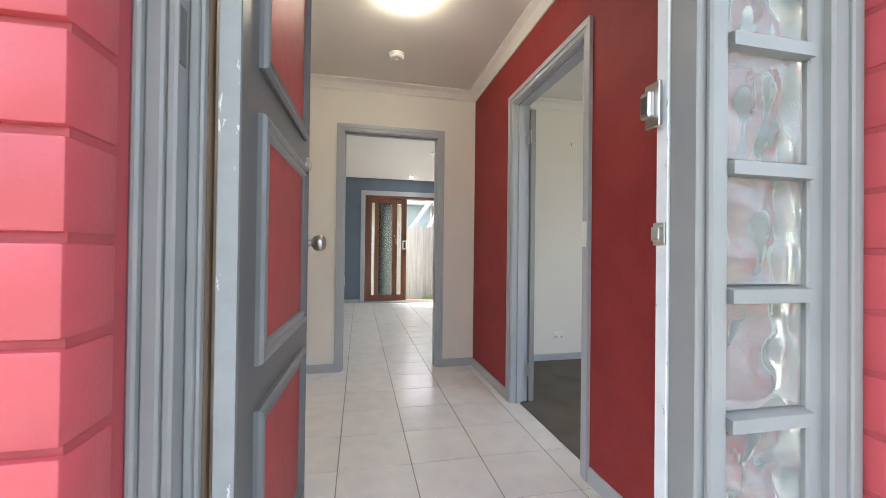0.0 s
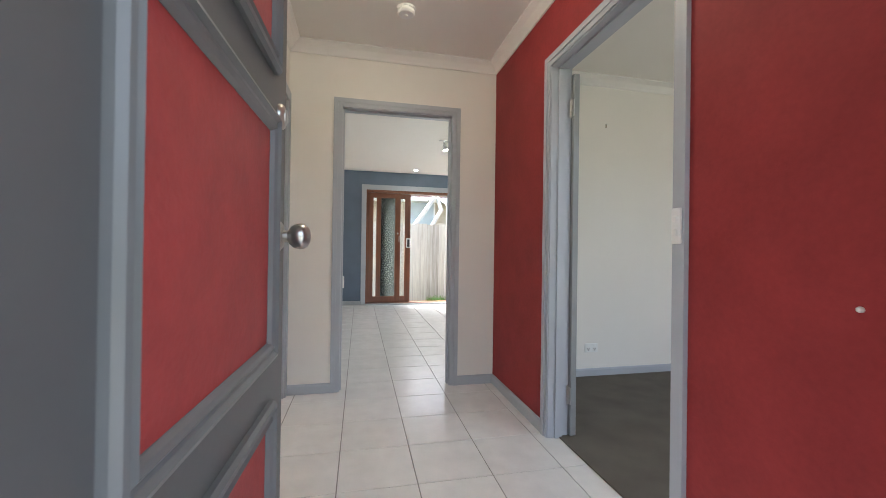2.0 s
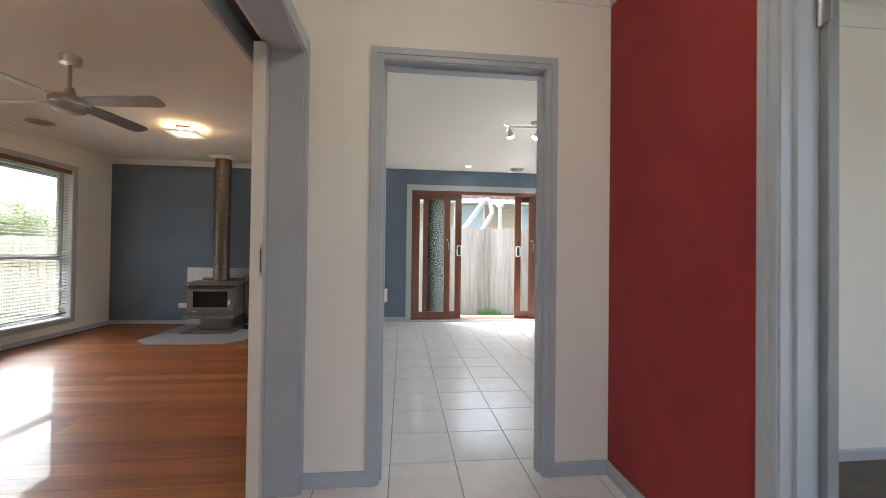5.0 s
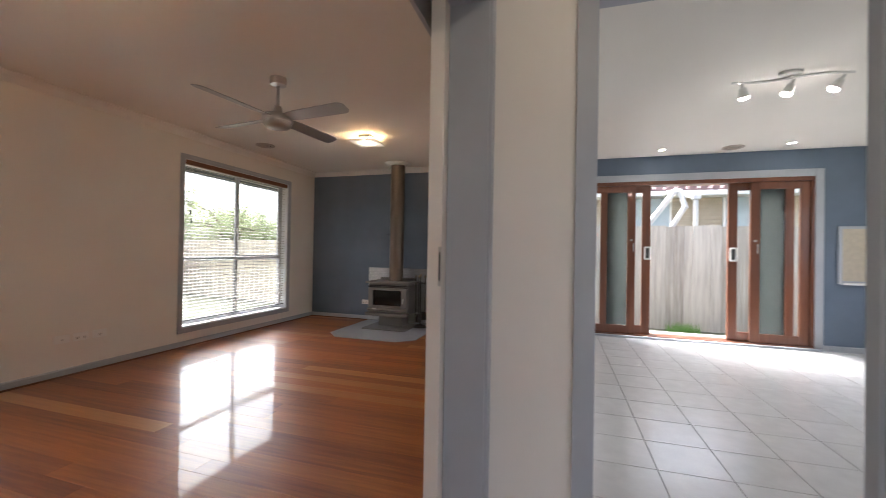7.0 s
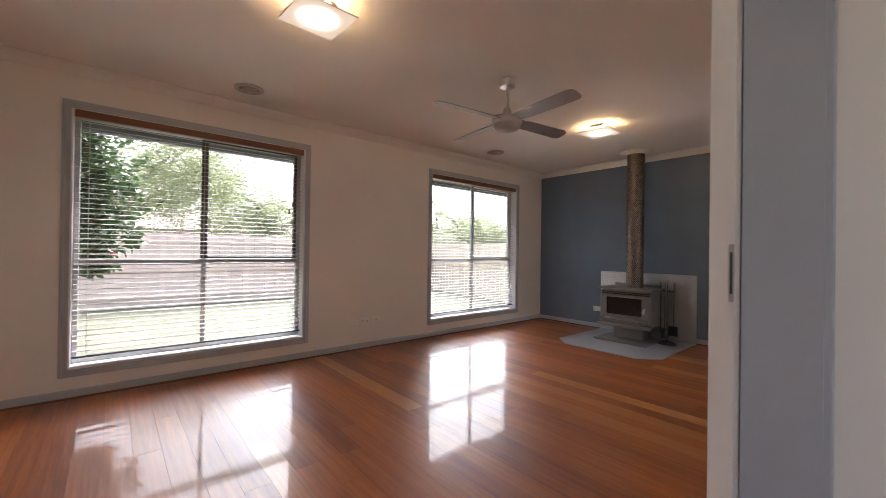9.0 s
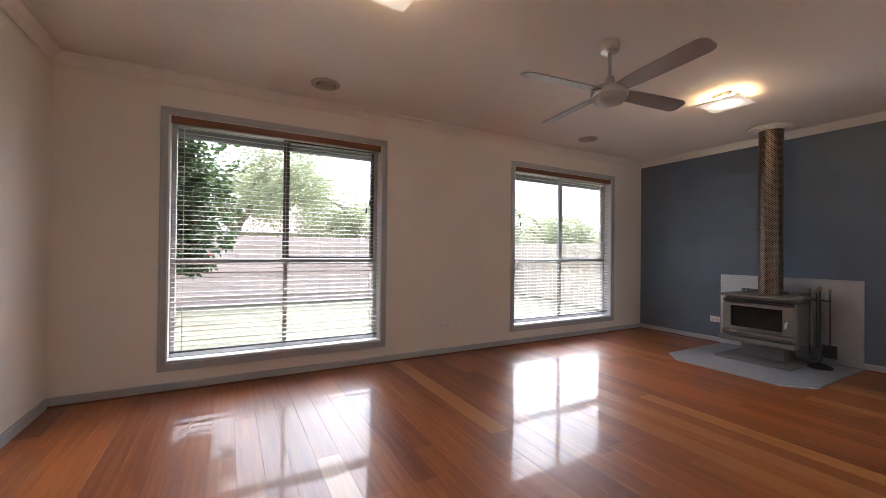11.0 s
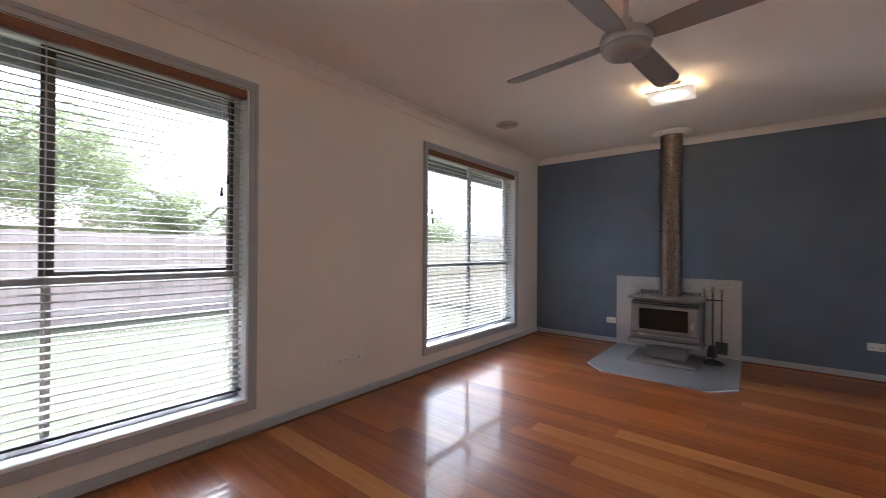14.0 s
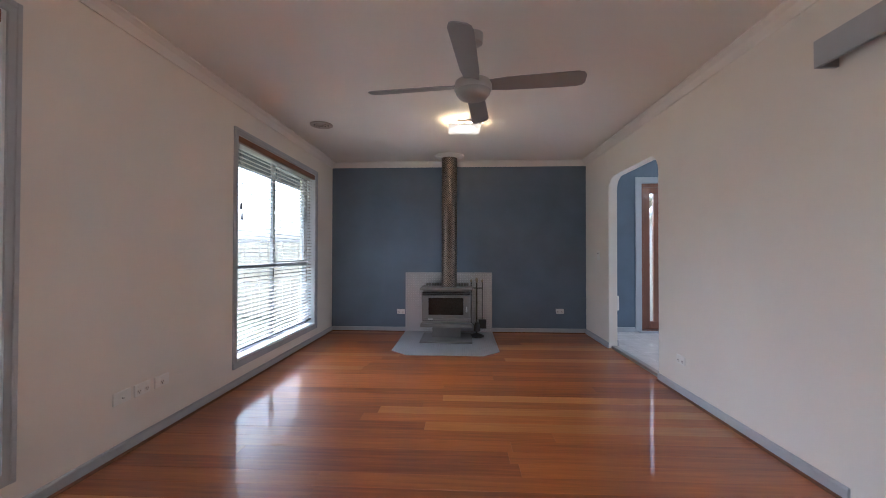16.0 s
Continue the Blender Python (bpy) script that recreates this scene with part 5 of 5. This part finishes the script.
solid("grass_tuft", grass_clump(6.25, 2.12, 260, 0.28, 0.20, 3), material("bright_grass", (0.13, 0.26, 0.05), 0.6, vary=0.3), "bright green grass tuft at the foot of the fence", "grass", "stuff")


def tree(name, label, x, y, base, height, trunk_r, blobs, leaf, leaf_size, mat, seed, lean=(0, 0)):
    """Tapered trunk with limbs, and a crown of single leaves in uneven clusters."""
    rng = random.Random(seed)
    t = thing(name, label, "tree" if height > 3 else "shrub", at=pose(x, y, base))
    bm = bmesh.new()
    fork = height * 0.42
    cyl(bm, (0, 0, 0), (lean[0] * 0.5, lean[1] * 0.5, fork), trunk_r, trunk_r * 0.7, n=12)
    for bx, by, bz, br in blobs:
        mid = Vector((bx * 0.45, by * 0.45, (fork + bz) / 2 + 0.05 * height))
        cyl(bm, (lean[0] * 0.5, lean[1] * 0.5, fork * rng.uniform(0.7, 1.0)), mid, trunk_r * 0.5, trunk_r * 0.3, n=8)
        cyl(bm, mid, (bx, by, bz), trunk_r * 0.3, trunk_r * 0.08, n=7)
    part("trunk", bm, BARK, t, smooth=True)
    pts, faces = [], []
    for bx, by, bz, br in blobs:
        centres = [Vector((rng.gauss(0, 0.45), rng.gauss(0, 0.45), rng.gauss(0, 0.36))) * br for _ in range(max(5, min(60, leaf // 22)))]
        for _ in range(leaf):
            c = centres[rng.randrange(len(centres))]
            p = Vector((bx, by, bz)) + c + Vector((rng.gauss(0, 1), rng.gauss(0, 1), rng.gauss(0, 1))) * br * 0.12
            d = Vector((rng.gauss(0, 1), rng.gauss(0, 1), rng.gauss(0, 0.6) - 0.3)).normalized()
            s = d.orthogonal().normalized()
            s.rotate(Matrix.Rotation(rng.uniform(0, 6.283), 3, d))
            L = leaf_size * rng.uniform(0.6, 1.2)
            i = len(pts)
            pts += [p, p + d * L * 0.45 + s * L * 0.26, p + d * L, p + d * L * 0.45 - s * L * 0.26]
            faces.append((i, i + 1, i + 2, i + 3))
    me = bpy.data.meshes.new("crown")
    me.from_pydata([tuple(p) for p in pts], [], faces)
    me.materials.append(mat)
    crown = new("crown", me)
    crown.parent = t
    return t


def blobs_for(seed, n, w, d, z0, z1, r):
    rng = random.Random(seed)
    return [(rng.uniform(-w, w), rng.uniform(-d, d), rng.uniform(z0, z1), r * rng.uniform(0.7, 1.2)) for _ in range(n)]


cam_shrub = blobs_for(5, 24, 0.24, 0.27, 1.42, 2.5, 0.28) + [(0.1, 0.22, 1.20, 0.13), (0.0, 0.30, 1.22, 0.12)]
tree("camellia", "dark glossy camellia shrub close outside the window", -1.20, -6.02, -0.26, 2.5, 0.024, cam_shrub, 620, 0.085, LEAF, 11)
tree("garden_tree", "large pale green tree beyond the boundary fence", -14.5, -5.2, -0.26, 6.5, 0.26, blobs_for(6, 15, 2.8, 3.4, 2.6, 5.2, 1.6), 3000, 0.11, LEAF_PALE, 12)
tree("garden_tree", "pale green tree far behind the boundary fence", -17.5, 1.0, -0.26, 6.0, 0.22, blobs_for(7, 12, 2.2, 3.2, 2.4, 4.4, 1.5), 2600, 0.11, LEAF_PALE, 13)
tree("garden_tree", "small grey-green tree far behind the boundary fence", -11.5, 9.5, -0.26, 5.0, 0.18, blobs_for(8, 10, 2.0, 2.6, 1.8, 3.7, 1.3), 2200, 0.11, LEAF_PALE, 14)
flowers = thing("camellia_flowers", "red camellia flowers on the shrub", "flower")
flowers.matrix_basis = pose(-1.0, -5.75, 1.36)
for k, (dx, dy, dz) in enumerate(((0, 0, 0), (0.1, 0.14, -0.33), (0.05, -0.2, -0.12))):
    bm = bmesh.new()
    lathe(bm, [(0.0, -0.02), (0.028, -0.008), (0.034, 0.01), (0.02, 0.022), (0, 0.016)], 9, Matrix.Translation((dx, dy, dz)))
    part("flower", bm, DOOR_RED, flowers, smooth=True)

# houses far behind the back fence
for x, y, w, d, seed in ((-24, -3.0, 9, 7, 1), (-22, 9.0, 8, 6, 2)):
    h = thing("neighbour_house", "brick house with a dull red tiled roof behind the fence", "house", at=pose(x, y, -0.26))
    part("wall", B(-d / 2, d / 2, -w / 2, w / 2, 0, 2.3), WEATHERBOARD, h)
    bm = bmesh.new()
    e = 0.5
    v = [bm.verts.new(c) for c in ((-d / 2 - e, -w / 2 - e, 2.3), (d / 2 + e, -w / 2 - e, 2.3), (d / 2 + e, w / 2 + e, 2.3), (-d / 2 - e, w / 2 + e, 2.3), (0, -w / 2 + 2, 3.6), (0, w / 2 - 2, 3.6))]
    for q in ((0, 1, 4), (1, 2, 5, 4), (2, 3, 5), (3, 0, 4, 5), (3, 2, 1, 0)):
        bm.faces.new([v[i] for i in q])
    bmesh.ops.recalc_face_normals(bm, faces=bm.faces)
    part("roof", bm, ROOF_RED, h)
    for k in range(2):
        part("window", B(d / 2, d / 2 + 0.03, -w / 4 + k * w / 2 - 0.6, -w / 4 + k * w / 2 + 0.6, 0.9, 1.9), STOVE_GLASS, h)

# ---- pieces of floors and walls ----
# floorboards run across the living room
rng = random.Random(4)
BW = 0.1255
rows = int((0 - YS) / BW) + 1
board_meshes = {}
for r in range(rows):
    y1 = -r * BW
    y0 = max(y1 - BW, YS)
    if y1 - y0 < 0.02:
        continue
    cuts = [0.0]
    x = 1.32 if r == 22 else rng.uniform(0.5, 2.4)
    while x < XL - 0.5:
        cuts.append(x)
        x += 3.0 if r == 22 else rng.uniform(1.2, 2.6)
    cuts.append(XL + 0.03)
    for a, b in zip(cuts, cuts[1:]):
        bm = B(a + 0.0004, b - 0.0004, y0 + 0.0004, y1 - 0.0004, LV - 0.018, LV + rng.uniform(-0.00012, 0.00012), bevel=0.0003)
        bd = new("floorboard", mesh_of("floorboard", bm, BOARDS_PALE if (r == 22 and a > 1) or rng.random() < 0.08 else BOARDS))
        bd.parent = floor_living
        tip = rng.uniform(-0.07, 0.07)
        bd.matrix_basis = pose(0, (y0 + y1) / 2, LV, tip) @ pose(0, -(y0 + y1) / 2, -LV)
solid("threshold", B(XL + 0.029, XL + 0.086, LD0, LD1, LV - 0.01, 0.003, bevel=0.002), ALU, "slim metal strip between timber and tiles", "threshold strip", "structure")
solid("threshold_arch", B(XL + 0.029, XL + 0.086, AR0, AR1, LV - 0.01, 0.003, bevel=0.002), ALU, "slim metal strip between timber and tiles", "threshold strip", "structure")

# square tiles through hall and kitchen
TX, TY, TX0, TY0 = 0.3435, 0.3365, 4.280, -4.545
tile_mesh = mesh_of("tile", B(-TX / 2 + 0.002, TX / 2 - 0.002, -TY / 2 + 0.002, TY / 2 - 0.002, -0.010, 0.0, bevel=0.0016), TILE)
cut_w = TX0 - TX - (XL + 0.086)
cut_mesh = mesh_of("tile", B(-cut_w / 2 + 0.001, cut_w / 2 - 0.002, -TY / 2 + 0.002, TY / 2 - 0.002, -0.010, 0.0, bevel=0.0016), TILE)
for i in range(-2, 13):
    for j in range(-8, 15):
        cx, cy = TX0 + (i + 0.5) * TX, TY0 + (j + 0.5) * TY
        hall = XH - 0.15 < cx < XR + 0.12 and YD - 0.02 < cy < YF + 0.12
        kitchen = XH - 0.15 < cx < XE + 0.1 and YF + 0.05 < cy < 0.1
        if hall or kitchen:
            if cx - TX / 2 < XL + 0.086:
                piece("tile", cut_mesh, floor_tiled, pose((XL + 0.086 + cx + TX / 2) / 2, cy, 0, 0, 0, 0))
            else:
                piece("tile", tile_mesh, floor_tiled, pose(cx, cy, 0, 0, 0, 0))

# painted bricks beside the entrance
BH, BL, MJ = 0.130, 0.30, 0.012
def brick_run(x0, x1, corner):
    """Bricks from the opening's corner outwards; corner: -1 when the opening is to the right of them, +1 when to the left."""
    n = 0
    for c in range(17):
        z0 = -0.016 + c * BH
        half = BL * 0.5 if c % 2 else 0.0
        x = 0.0
        first = True
        while x < x1 - x0:
            L = (BL * 0.5 if (first and c % 2) else BL) - MJ
            a = (x0 + x) if corner > 0 else (x1 - x - L)
            key = (round(L, 3), first)
            b = new("brick", brick_mesh(L))
            b.parent = front_wall
            b.matrix_basis = pose(a + L / 2, YB + 0.055, z0 + BH / 2, 0, 0, 0.3 * math.sin(n * 2.1))
            x += L + MJ
            first = False
            n += 1


made_bricks = {}
def brick_mesh(L):
    key = round(L, 3)
    if key not in made_bricks:
        made_bricks[key] = mesh_of("brick", B(-L / 2, L / 2, -0.056, 0.05, -(BH - MJ) / 2, (BH - MJ) / 2, bevel=0.006, segments=2), BRICK, smooth=True)
    return made_bricks[key]


brick_run(2.75, FO0 + 0.004, -1)
brick_run(FO1 - 0.004, 5.9, 1)
